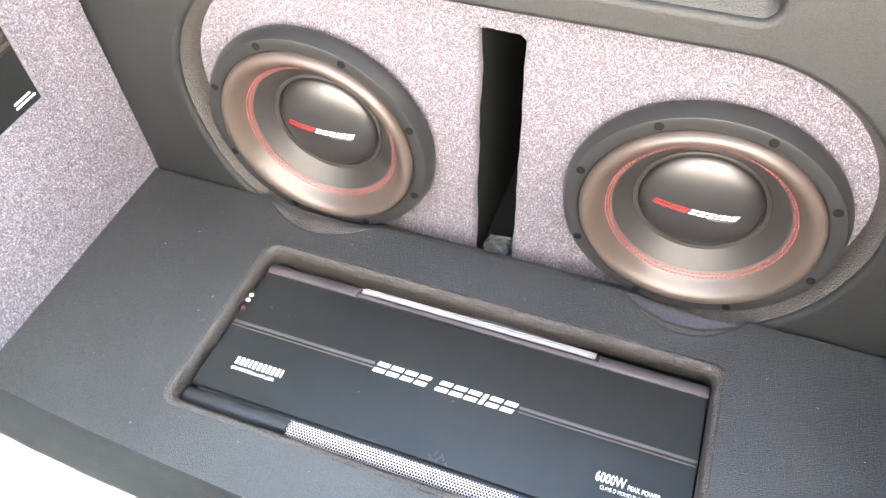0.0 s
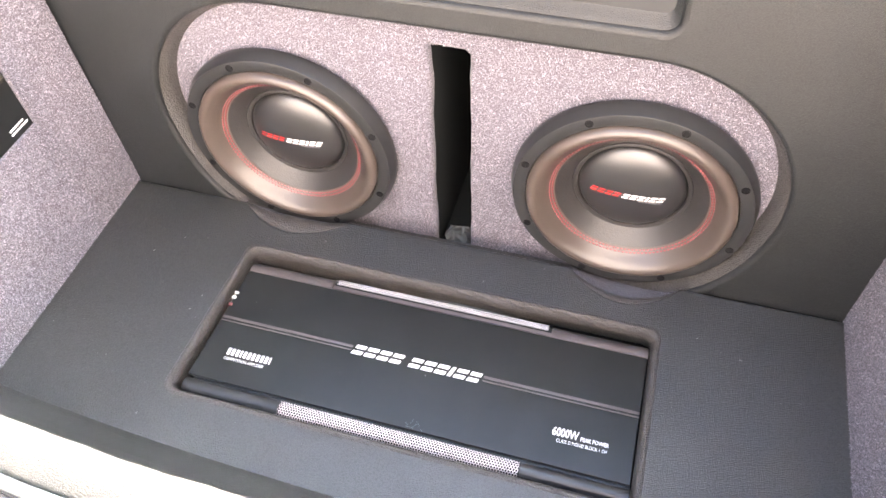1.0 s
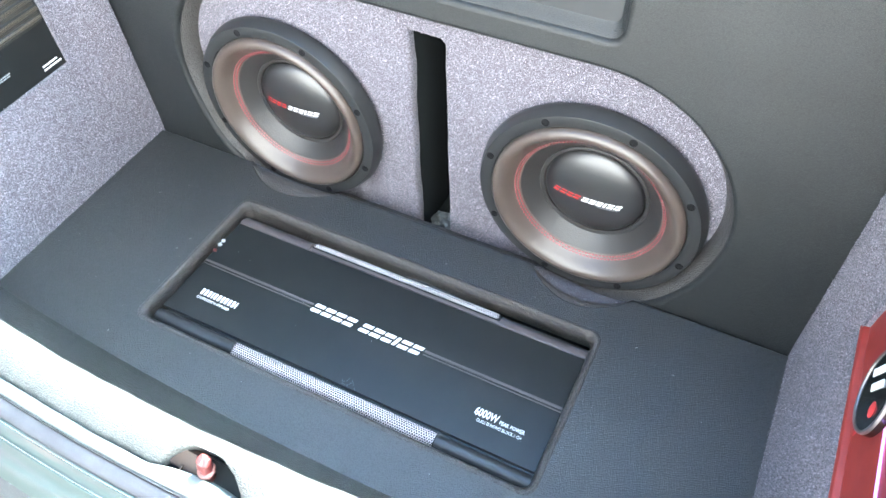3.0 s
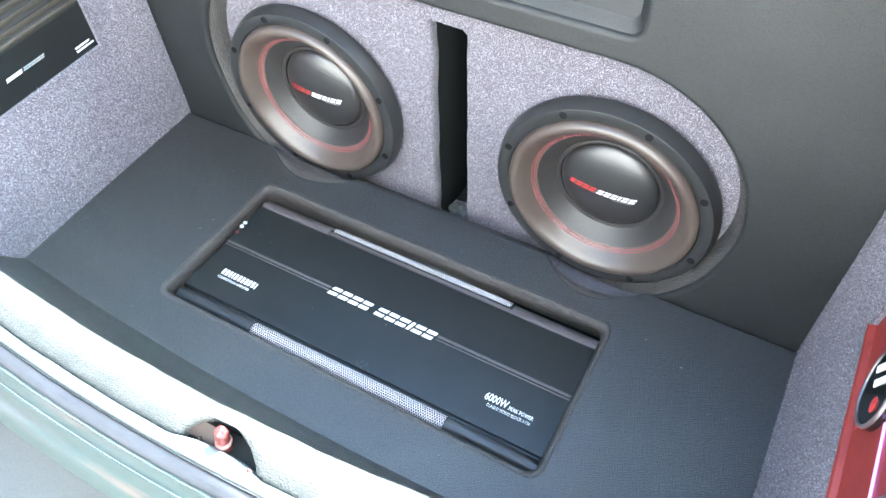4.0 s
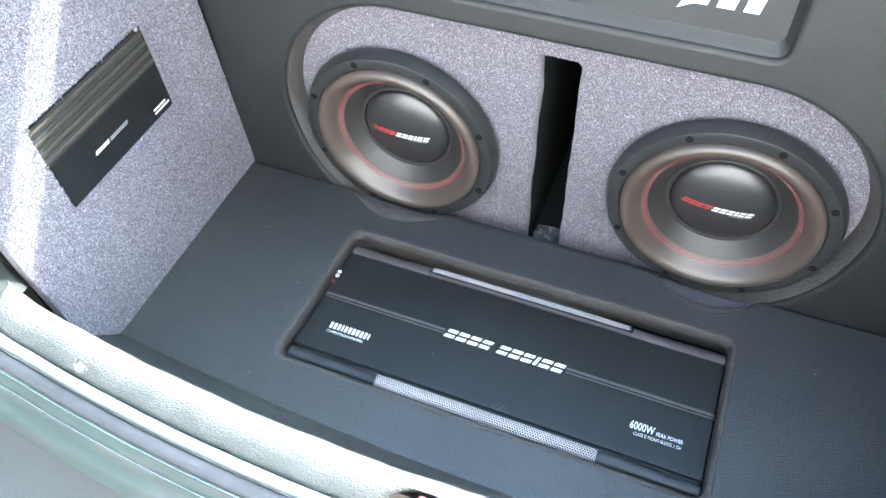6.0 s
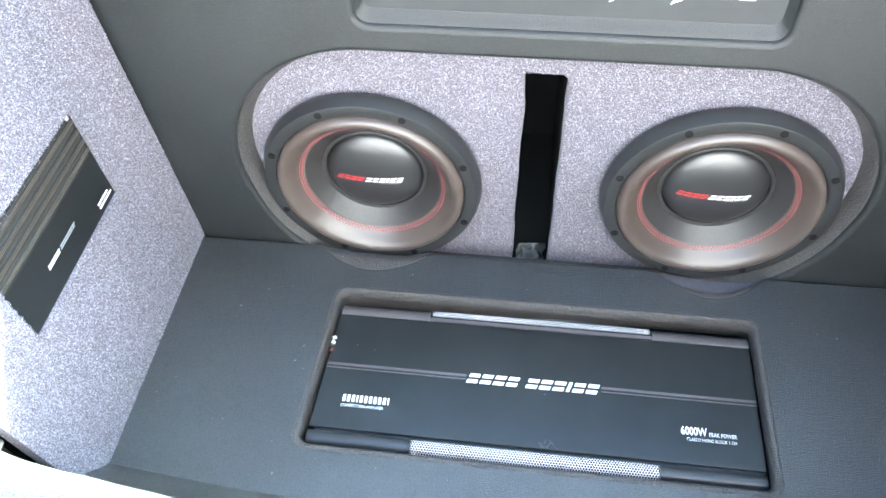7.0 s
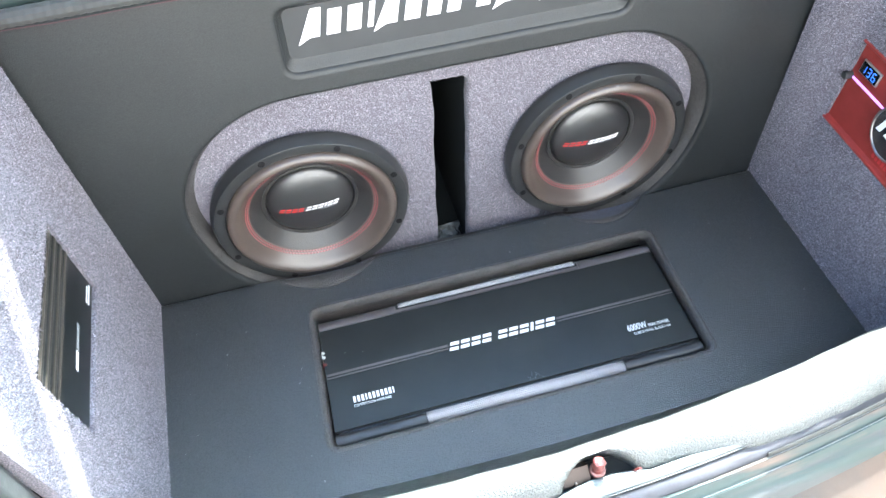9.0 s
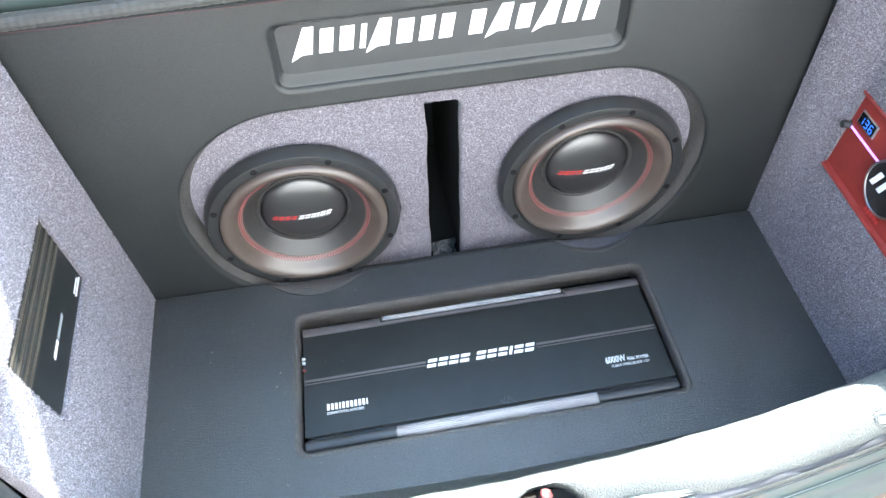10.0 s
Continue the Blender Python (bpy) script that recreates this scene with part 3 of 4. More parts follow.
for rows in (jamb_l, jamb_r):
    structure("jamb_seal", loft(rows, [(-0.012, -0.03), (-0.010, -0.004), (-0.004, 0.006), (0.006, 0.010), (0.018, 0.009), (0.026, 0.012), (0.034, 0.008), (0.040, 0.0), (0.055, -0.004), (0.056, -0.03)]), RUBBER,
              "dark rubber seal up the boot jamb", "seal", angle=50)

# latch recess in the sill: a block in the shade colour
structure("latch_recess", box(LATCH_X - 0.075, -0.362, 0.100, LATCH_X + 0.075, -0.286, 0.136), SHADE_BLACK, "block coloured as the shade in the latch recess", "latch recess")
latch = thing("boot_latch", pose(LATCH_X, -0.3205, 0.1335), "red latch in the dark opening of the silver sill", "latch")
bm = lathe([(0.0001, 0.0390), (0.0046, 0.0388), (0.0068, 0.0378), (0.0076, 0.0355), (0.0072, 0.0325), (0.0076, 0.0295), (0.0070, 0.0260), (0.0074, 0.0225), (0.0070, 0.0195), (0.0066, 0.0), (0.0001, 0.0)], 28)
for v in bm.verts:
    p = v.co.copy()
    swell = 1 + 0.22 * noise.noise(p * 130) + 0.15 * noise.noise(p * 320 + Vector((4, 7, 1)))
    v.co.x, v.co.y = p.x * swell, p.y * swell + 0.10 * p.z
    v.co.z += 0.0022 * noise.noise(p * 170 + Vector((2, 3, 8)))
part("post", bm, RED_PLASTIC, latch, "red crumpled plastic round the latch post", 50)
bm = lathe([(0.0068, 0.0200), (0.0092, 0.0192), (0.0100, 0.0172), (0.0094, 0.0152), (0.0068, 0.0145)], 28)
bmesh.ops.translate(bm, vec=(0, 0.0017, 0), verts=bm.verts)
part("collar", bm, PINK_PLASTIC, latch, "pale pinkish collar")
bracket = part("bracket", extrude_x([(-0.006, -0.008), (0.016, -0.008), (0.018, 0.012), (0.010, 0.020), (-0.006, 0.008)], -0.046, -0.010), LATCH_STEEL, latch, "brownish steel bracket")
part("rivet", tube([(-0.030, -0.004, 0.010), (-0.030, -0.010, 0.010)], 0.0018), LATCH_STEEL, bracket, "small rivet")
part("wire_end", tube([(-0.004, -0.010, 0.016), (-0.003, -0.013, 0.012), (0.001, -0.014, 0.010)], 0.0006), LATCH_STEEL, latch)
part("hook", tube([(0.036, -0.009, -0.006), (0.042, -0.011, 0.014), (0.047, -0.013, 0.024), (0.050, -0.013, 0.022)], 0.0016), RED_PLASTIC, latch, "pinkish latch hook")


# fasteners pressed into the sill cover near its ends
for x, out, high, slope in ((-0.447, 0.0445, 0.1595, (0, 0.72, 0.69)), (0.465, 0.0660, 0.1600, (0, 0.72, 0.69))):
    clip = thing("trim_clip", facing((x, sill_y(x) - out, high), (1, 0, 0), slope), "small silver clip pressed into the silver sill cover", "clip", "clips of the sill cover")
    part("rim", lathe([(0.0125, -0.0020), (0.0110, 0.0004), (0.0085, 0.0010), (0.0072, 0.0002), (0.0066, -0.0010)], 28), SILVER_VINYL, clip)
    part("head", lathe([(0.0068, -0.0012), (0.0055, 0.0002), (0.0030, 0.0010), (0.0001, 0.0012)], 24), STEEL, clip, "bright metal head")

# ---- subwoofers ----
def subwoofer(m, first_bolt, label):
    sub = thing("subwoofer", m, label, "subwoofer", "subwoofers in the wall")
    part("basket", lathe([(0.150, 0.0), (0.1560, 0.0), (0.1565, 0.0060), (0.1620, 0.0065), (0.1628, 0.0110), (0.1618, 0.0155), (0.1574, 0.0276), (0.1568, 0.0291), (0.1554, 0.0295), (0.1420, 0.0295), (0.1398, 0.0280), (0.1380, 0.022), (0.125, 0.010)], 128), BASKET, sub, "black moulded mounting ring")
    surround = [(0.1385, 0.022), (0.1388, 0.0280), (0.1376, 0.0322), (0.1352, 0.0355), (0.1318, 0.0372), (0.1280, 0.0368), (0.1240, 0.0344), (0.1200, 0.0304), (0.1160, 0.0254), (0.1120, 0.0200), (0.1085, 0.0157), (0.1050, 0.0125), (0.1015, 0.0105)]
    ring = part("surround", lathe(surround, 128), SURROUND, sub, "thick rolled rubber surround")
    # two rows of stitches
    verts, faces = [], []
    for r, d, shift in ((0.1078, 0.0153, 0), (0.1046, 0.0124, 0.5)):
        n = 124
        for i in range(n):
            a0 = 2 * math.pi * (i + shift) / n
            a1 = a0 + 2 * math.pi / n * 0.70
            base = len(verts)
            for a, up in ((a0, -0.0003), ((a0 * 2 + a1) / 3, 0.0007), ((a0 + a1 * 2) / 3, 0.0007), (a1, -0.0003)):
                for dr in (-0.0009, 0, 0.0009):
                    h = d + up + (0.0006 if dr == 0 else 0) + dr * 0.8
                    verts.append(((r + dr) * math.cos(a), (r + dr) * math.sin(a), h))
            for q in range(3):
                for w in range(2):
                    faces.append((base + q * 3 + w, base + q * 3 + w + 1, base + q * 3 + w + 4, base + q * 3 + w + 3))
    st = part("stitching", mesh_of("stitching", verts, faces), STITCH, ring, "double row of red stitches")
    tagged(st, kind="stuff")
    part("cone", lathe([(0.1025, 0.0110), (0.1000, 0.0088), (0.092, 0.0015), (0.082, -0.0072), (0.0800, -0.0090), (0.0796, -0.0076), (0.0786, -0.0072), (0.0745, -0.0086), (0.0736, -0.0112), (0.0725, -0.0135)], 128), CONE, sub, "black fibre cone")
    cap_profile = [(0.0732, -0.0135)] + [(0.0720 * math.cos(math.pi / 2 * i / 14), -0.0123 + 0.0216 * math.sin(math.pi / 2 * i / 14)) for i in range(14)] + [(0.0001, 0.0093)]
    cap = part("dust_cap", lathe(cap_profile, 96), CAP, sub, "smooth black dust cap")

    def wrap(ox, oy):
        def f(x, y, z):
            px, py = x + ox, y + oy
            r = min(0.0710, math.hypot(px, py))
            return (px, py, -0.0123 + 0.0216 * math.sqrt(1 - (r / 0.0720) ** 2) + 0.0004 + z)
        return f

    emblem(cap, "red_mark", RED_PRINT, "red slanted block", [0.0080] * 4, 0.0084, 0.45, 0.0024, 0.0002, wrap=wrap(-0.055, -0.004))
    emblem(cap, "white_mark", WHITE, "white slanted block", [0.0082, 0.0082, 0.0082, 0.0032, 0.0082, 0.0082], 0.0084, 0.45, 0.0020, 0.0002, wrap=wrap(-0.0115, -0.004))
    emblem(cap, "grey_mark", GREY, "tiny grey print bar", [0.0032] * 7, 0.0014, 0.3, 0.0010, 0.0001, wrap=wrap(0.012, -0.0075))
    for i in range(8):
        a = radians(first_bolt + 45 * i)
        bx, by = 0.1490 * math.cos(a), 0.1490 * math.sin(a)
        hole = lathe([(0.0056, 0.0292), (0.0052, 0.0302), (0.0046, 0.0302), (0.0043, 0.0297), (0.0030, 0.0297), (0.0026, 0.0300), (0.0001, 0.0300)], 20)
        bmesh.ops.translate(hole, vec=(bx, by, 0), verts=hole.verts)
        part("screw", hole, SCREW, sub, "black screw sunk in the ring")
    return sub


subwoofer(facing((-0.262, BAFFLE_Y, 0.1215), (1, 0, 0.0), (0, 0.0, 1)), 22.5, "black subwoofer with red stitching, set low in the carpeted baffle")
subwoofer(facing((0.232, BAFFLE_Y, 0.1325), (1, 0, 0.0), (0, 0.0, 1)), 27, "black subwoofer with red stitching beside the port slot")


# ---- floor amplifier ----
TOP = -0.020
amp = thing("amplifier", pose(0, 0, TOP), "long black amplifier with silver mesh strips, sunk in the floor", "amplifier")
part("body", extrude_x([(-0.118, -0.012), (-0.118, -0.054), (0.110, -0.054), (0.110, -0.012), (0.089, -0.006), (-0.095, -0.006)], -0.2975, 0.2985), AMP, amp)
part("top_plate", slab([hand_cut(rounded(-0.3020, -0.0965, 0.299, 0.0885, 0.002))], 0.006, 0.0008, 2), AMP, amp, "smooth black top plate")


def rail_profile(cy, cz, r, a0, a1, base, n=10):
    return arc(cy, cz, r, a0, a1, n) + base


front_rail = rail_profile(-0.1095, -0.0125, 0.0125, 40, 185, [(-0.122, -0.050), (-0.099, -0.050)])
back_rail = [(0.0885, -0.0008), (0.0895, 0.0008), (0.0915, 0.0014), (0.0960, 0.0010), (0.1010, -0.0008), (0.1060, -0.0040), (0.1100, -0.0085), (0.1125, -0.0145), (0.1125, -0.05), (0.0885, -0.05)]
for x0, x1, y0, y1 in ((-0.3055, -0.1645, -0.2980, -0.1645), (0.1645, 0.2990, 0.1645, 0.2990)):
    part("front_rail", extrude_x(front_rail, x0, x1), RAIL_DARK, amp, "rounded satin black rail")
    part("back_rail", extrude_x(back_rail, y0, y1), RAIL_SHEEN, amp, "bevelled black rail with its reflected sheen in the colour")
part("front_core", extrude_x(rail_profile(-0.1095, -0.0125, 0.0105, 40, 185, [(-0.120, -0.050), (-0.099, -0.050)]), -0.1643, 0.1643), SHADE_BLACK, amp)
part("back_core", extrude_x([(0.090, -0.006), (0.097, -0.0035), (0.1065, -0.0055), (0.110, -0.010), (0.110, -0.05), (0.090, -0.05)], -0.1643, 0.1643), SHADE_BLACK, amp)


def on_front(x, s):
    a = radians(48) + s / 0.0128
    return (x, -0.1095 + 0.0128 * math.cos(a), -0.0125 + 0.0128 * math.sin(a))


def on_back(x, s):
    if s < 0.010:
        return (x, 0.0975 + s * 0.98, 0.0002 - s * 0.20)
    t = s - 0.010
    return (x, 0.1073 + t * 0.75, -0.0018 - t * 0.66)


part("front_grille", perforated(-0.163, 0.163, 0.0265, on_front), GRILLE, amp, "silver perforated metal strip", 80)
part("back_grille", perforated(-0.160, 0.160, 0.0145, on_back, 0.0037, 0.00155), LIT_GRILLE, amp, "silver perforated metal strip", 80)
part("back_lip", box(-0.1645, 0.0905, -0.008, 0.1645, 0.0965, -0.0012, 0.001), RAIL_SHEEN, amp)
# ridges share the rail colour with the painted sheen
for x0, x1 in ((-0.301, -0.099), (0.0895, 0.2985)):
    part("groove_ridge", box(x0, 0.0006, -0.001, x1, 0.0046, 0.0012, 0.0008), RAIL_SHEEN, amp, "raised dull centre band")
    part("groove_ridge", box(x0, -0.0042, -0.001, x1, -0.0026, 0.0014, 0.0006), RAIL_SHEEN, amp, "raised glossy centre line")
emblem(amp, "white_mark", WHITE, "white slanted block", [0.0148] * 4, 0.0150, 0.35, 0.0037, 0.0004, (-0.0985, -0.0085, 0.0006))
emblem(amp, "white_mark", WHITE, "white slanted block", [0.0150, 0.0150, 0.0150, 0.005, 0.0150, 0.0150], 0.0150, 0.35, 0.0036, 0.0004, (-0.0155, -0.0085, 0.0006))
emblem(amp, "model_bar", WHITE, "white bar of a model mark", [0.0040] * 3 + [0.0024] + [0.0040] * 6 + [0.0020], 0.0105, 0.0, 0.0025, 0.0003, (-0.267, -0.0555, 0.0005))
for text, size, width, x, y, bold in (("COMPETITION AMPLIFIER", 0.0062, 0.060, -0.268, -0.0635, 0.0), ("6000W", 0.0165, 0.034, 0.194, -0.0555, 0.0003),
                                      ("PEAK POWER", 0.0080, 0.036, 0.2305, -0.0555, 0.0001), ("CLASS D MONO BLOCK 1 CH", 0.0066, 0.064, 0.201, -0.0640, 0.0)):
    o = part("lettering", writing(text, size, bold, 0.0, width), WHITE, amp, "white printed words")
    o.location = (x, y, 0.0006)
for y, turn, mat, label in ((0.046, 25, LINT, "white cable plug"), (0.037, -15, LINT, "white cable plug"), (0.024, 10, RED_PLASTIC, "red cable plug")):
    o = part("terminal", box(-0.0035, -0.0030, -0.012, 0.0028, 0.0026, 0.0003, 0.001), mat, amp, label)
    o.location, o.rotation_euler = (-0.2985, y, 0.0015), (0, 0.35, radians(turn))

# short pale marks on the top plate
bm = bmesh.new()
rng = random.Random(9)
for i in range(11):
    x, y, a, l = rng.uniform(-0.012, 0.014), rng.uniform(-0.006, 0.006), rng.uniform(0, 6.3), rng.uniform(0.001, 0.004)
    c, sn, w = math.cos(a), math.sin(a), 0.00035
    bm.faces.new([bm.verts.new((x + c * p * l - sn * q * w, y + sn * p * l + c * q * w, 0.0)) for p, q in ((-1, -1), (1, -1), (1, 1), (-1, 1))])
o = part("pale_marks", bm, MARK_GREY, amp, "short pale marks on the black top plate")
o.location = (0.020, -0.089, 0.0005)

# corrugated cable loom behind the amplifier
loom_line = [(-0.06 + 0.0012 * i, 0.1165 + 0.002 * math.sin(i * 0.05), -0.041 + 0.010 * math.sin(math.pi * i / 160)) for i in range(160)]
bm = bmesh.new()
ringn = 10
loops = []
for i, (x, y, z) in enumerate(loom_line):
    r = 0.0042 if i % 2 else 0.0034
    loops.append([bm.verts.new((x, y + r * math.cos(2 * math.pi * k / ringn), z + r * math.sin(2 * math.pi * k / ringn))) for k in range(ringn)])
for a, b in zip(loops, loops[1:]):
    for k in range(ringn):
        bm.faces.new((a[k], a[(k + 1) % ringn], b[(k + 1) % ringn], b[k]))
tagged(part("cable_loom", bm, RUBBER, None, "", 80), "black corrugated cable loom lying behind the amplifier", "cable")

# scrap of clear film at the foot of the port
bm = bmesh.new()
bmesh.ops.create_grid(bm, x_segments=14, y_segments=14, size=0.021)
for v in bm.verts:
    q = v.co.copy()
    v.co.z = 0.018 * noise.noise(q * 60) + 0.010 * noise.noise(q * 140 + Vector((3, 1, 2)))
    v.co.x += 0.006 * noise.noise(q * 70 + Vector((9, 2, 5)))
bmesh.ops.scale(bm, vec=(1.15, 1.0, 0.8), verts=bm.verts)
film_ob = tagged(part("plastic_film", bm, FILM, None, "", 20), "crumpled scrap of clear plastic film in the port", "plastic scrap")
film_ob.matrix_world = pose(-0.020, 0.280, -0.083, 40, 0, 6)


# ---- sign ----
plaque = thing("sign", WALL @ pose(0, 0, 0), "sunk black sign with large white slanted blocks, in the vinyl wall", "sign")
outer, inner = rounded(-0.2505, 0.4035, 0.2415, 0.5035, 0.016), rounded(-0.240, 0.4215, 0.231, 0.4925, 0.010)
verts, faces = [], []
for pts, d in ((outer, -0.006), ([((a[0] * 2 + b[0]) / 3, (a[1] * 2 + b[1]) / 3) for a, b in zip(outer, inner)], -0.0095), ([((a[0] + b[0] * 2) / 3, (a[1] + b[1] * 2) / 3) for a, b in zip(outer, inner)], -0.0155), (inner, -0.018)):
    verts += [(x, y, d) for x, y in pts]
n = len(outer)
faces = [(r * n + i, r * n + (i + 1) % n, (r + 1) * n + (i + 1) % n, (r + 1) * n + i) for r in range(3) for i in range(n)]
part("sunk_edge", mesh_of("sunk_edge", verts, faces), VINYL, plaque, "sloping vinyl edge", 70)
o = part("plate", slab([rounded(-0.244, 0.417, 0.235, 0.497, 0.010)], 0.004, 0.001, 2), PLATE, plaque, "flat dark grey plate")
o.location = (0, 0, -0.0165)
x = -0.222
widths = [0.030, 0.024, 0.025, 0.010, 0.034, 0.028, 0.025, 0.024, 0.0, 0.026, 0.034, 0.027, 0.034, 0.026, 0.023]
for i, w in enumerate(widths):
    if not w:
        x += 0.014
        continue
    tall = w > 0.03 or i == 0
    step, w = w, w * (0.80 if tall else 0.76)
    h0, h1 = (-0.009 if tall else 0.0), (0.042 if tall else 0.037)
    sl = 0.18
    q = [(x + (sl * h0 - 0.004 if tall else 0), h0), (x + w * (0.45 if tall else 1), 0.0), (x + w, 0.0), (x + w + sl * h1, h1), (x + (w * 0.4 if tall else 0) + sl * h1, h1)]
    out = [[(px, py + 0.447) for px, py in q]]
    o = part("white_block", slab(out, 0.0016, 0.0002, 1), WHITE, plaque, "white slanted block")
    o.location = (0, 0, -0.0155)
    x += step + 0.0032

# ---- amplifier in the left panel ----
amp2 = thing("amplifier", facing((-0.5745, 0, 0), (0, 1, 0), (-0.05, 0, 1)), "black amplifier with ribbed mesh top, sunk in carpeted side panel", "amplifier")
part("body", slab([rounded(-0.140, 0.190, 0.120, 0.355, 0.010)], 0.04, 0.003, 2), AMP, amp2)
part("mesh_backing", perforated(-0.125, 0.106, 0.062, lambda x, q: (x, 0.2725 + q, 0.0009), 0.0026, 0.0008), MESH_BACK, amp2, "dark perforated metal between the ribs", 80)
for i, (v0, v1) in enumerate(((0.322, 0.332), (0.306, 0.317), (0.290, 0.301), (0.276, 0.286))):
    rib = [(v0, 0.0), (v0 + 0.001, 0.0012), (v0 + 0.003, 0.0020), (v1 - 0.003, 0.0020), (v1 - 0.001, 0.0012), (v1, 0.0)]
    part("rib", extrude_x(rib, -0.126, 0.107), AMP, amp2)

    def on_rib(x, s, v0=v0, v1=v1):
        t = s / (v1 - v0 - 0.002)
        return (x, v0 + 0.001 + s, 0.0016 + 0.0014 * math.sin(math.pi * t))

    part("mesh_strip", perforated(-0.126, 0.107, v1 - v0 - 0.002, on_rib, 0.0026, 0.0008), DARK_GRILLE, amp2, "perforated strip, warm highlight put into its bronze colour", 80)
emblem(amp2, "white_mark", WHITE, "white slanted block", [0.0062] * 4, 0.0052, 0.35, 0.0010, 0.0003, (-0.052, 0.233, 0.0006))
emblem(amp2, "grey_mark", GREY, "grey slanted block", [0.0060, 0.0060, 0.0060, 0.003, 0.0060, 0.0060], 0.0052, 0.35, 0.0010, 0.0003, (-0.020, 0.233, 0.0006))
for y, x0, x1 in ((0.2125, 0.070, 0.098), (0.2065, 0.070, 0.104)):
    part("print_bar", box(x0, y, 0.0, x1, y + 0.0026, 0.0007), WHITE, amp2, "small white print line")
for u, v in ((-0.119, 0.333), (0.102, 0.333)):
    o = part("screw", lathe([(0.0001, 0.0015), (0.003, 0.0012), (0.0035, 0.0)], 16), STEEL, amp2)
    o.location = (u, v, 0.0)

# ---- red amplifier in the right panel ----
amp3 = thing("amplifier", facing((0.5725, 0, 0), (0, -1, 0), (0.075, 0, 1)) @ pose(0, 0, 0), "red amplifier with a black round badge and purple light line", "amplifier")
part("body", slab([rounded(-0.135, 0.178, 0.152, 0.355, 0.003)], 0.04, 0.002, 2), RED, amp3)
for v0, v1 in ((0.1885, 0.199), (0.334, 0.3445)):
    part("edge_rail", extrude_x([(v0, 0.0), (v0 + 0.002, 0.006), (v0 + 0.005, 0.008), (v1 - 0.005, 0.008), (v1 - 0.002, 0.006), (v1, 0.0)], -0.1265, 0.1415), RED, amp3, "rounded red rail")
badge = lathe([(0.044, 0.0), (0.044, 0.006), (0.0425, 0.008), (0.040, 0.0075), (0.0001, 0.0075)], 64)
o = part("badge", badge, GLOSS_BLACK, amp3, "glossy black round badge")
o.location = (0.004, 0.264, 0.0)
part("badge_rim", lathe([(0.0400, 0.0078), (0.0408, 0.0092), (0.0425, 0.0096), (0.0438, 0.0088), (0.0442, 0.0060)], 64), RIM, o, "dark chrome rim")
for x0 in (-0.032, -0.014):
    emblem(o, "badge_bar", WHITE, "white slanted bar", [0.009], 0.026, 0.35, 0.0, 0.0004, (x0, -0.012, 0.008))
b2 = part("badge_dot", lathe([(0.0001, 0.0012), (0.006, 0.0010), (0.0085, 0.0)], 24), RED_PRINT, o, "red dot")
b2.location = (0.020, -0.004, 0.0077)
for x0, x1 in ((-0.119, -0.038), (0.050, 0.134)):
    part("light_line", box(x0, 0.2755, 0.0, x1, 0.2795, 0.0015, 0.0005), PURPLE_LED, amp3, "lit purple line")
o = part("knob", lathe([(0.0001, 0.013), (0.0052, 0.013), (0.0062, 0.0115), (0.0066, 0.0)], 32), RUBBER, amp3, "black round knob")
o.location = (-0.124, 0.2775, 0.0)
disp = part("display", box(-0.112, 0.293, 0.0, -0.070, 0.316, 0.003, 0.001), STEEL, amp3, "small voltage display in a bright frame")
part("window", box(-0.1095, 0.2952, 0.003, -0.0725, 0.3138, 0.0042), GLOSS_BLACK, disp, "dark display window")
for i, segs in enumerate(("bc", "abcdg", "acdefg")):
    verts, faces = [], []
    x0 = -0.107 + 0.0115 * i
    where = {"a": (0.001, 0.0125, 0.007, 0.014), "b": (0.0065, 0.0075, 0.008, 0.0125), "c": (0.0065, 0.001, 0.008, 0.0065), "d": (0.001, 0.0, 0.007, 0.0014), "e": (0, 0.001, 0.0015, 0.0065), "f": (0, 0.0075, 0.0015, 0.0125), "g": (0.001, 0.0063, 0.007, 0.0077)}
    for s in segs:
        a, b, c, d = where[s]
        base = len(verts)
        verts += [(x0 + a, 0.2975 + b, 0.0046), (x0 + c, 0.2975 + b, 0.0046), (x0 + c, 0.2975 + d, 0.0046), (x0 + a, 0.2975 + d, 0.0046)]
        faces.append((base, base + 1, base + 2, base + 3))
    part("digit", mesh_of("digit", verts, faces), BLUE_LED, disp, "lit blue digit bars")
for k in range(5):
    part("print_bar", box(-0.014 + 0.0075 * k, 0.205, 0.0, -0.009 + 0.0075 * k, 0.213, 0.0007), RED_PRINT, amp3, "bright red print")

# ---- roof edge and open tailgate above, with the hinge gap that lets a strip of sun in ----
structure("roof", box(-0.85, 0.450, 0.871, 0.85, 1.9, 0.915, 0.003), PAINT, "teal painted rear edge of the car roof", "car body")
# unseen panel added so that no sun passes below the roof
structure("sun_block_panel", box(-0.85, 0.462, 0.50, 0.85, 0.50, 0.872), VINYL, "dark unseen panel added to stop sun below the roof", "car body")
gate = thing("tailgate", facing((0, 0.424, 0.971), (1, 0, 0), (0, -0.90, 0.46)), "teal painted tailgate standing open above the boot", "tailgate")
part("panel", slab([[(-0.85, -0.035), (0.85, 0.035), (0.85, 1.0), (-0.85, 1.0)], rounded(-0.62, 0.045, 0.62, 0.80, 0.30, 14)], 0.02, 0.003, 2), PAINT, gate, "painted inner face")
pane = part("pane", box(-0.63, 0.035, -0.013, 0.63, 0.81, -0.009), GLASS, gate, "blue-tinted window pane")
pane.visible_shadow = False
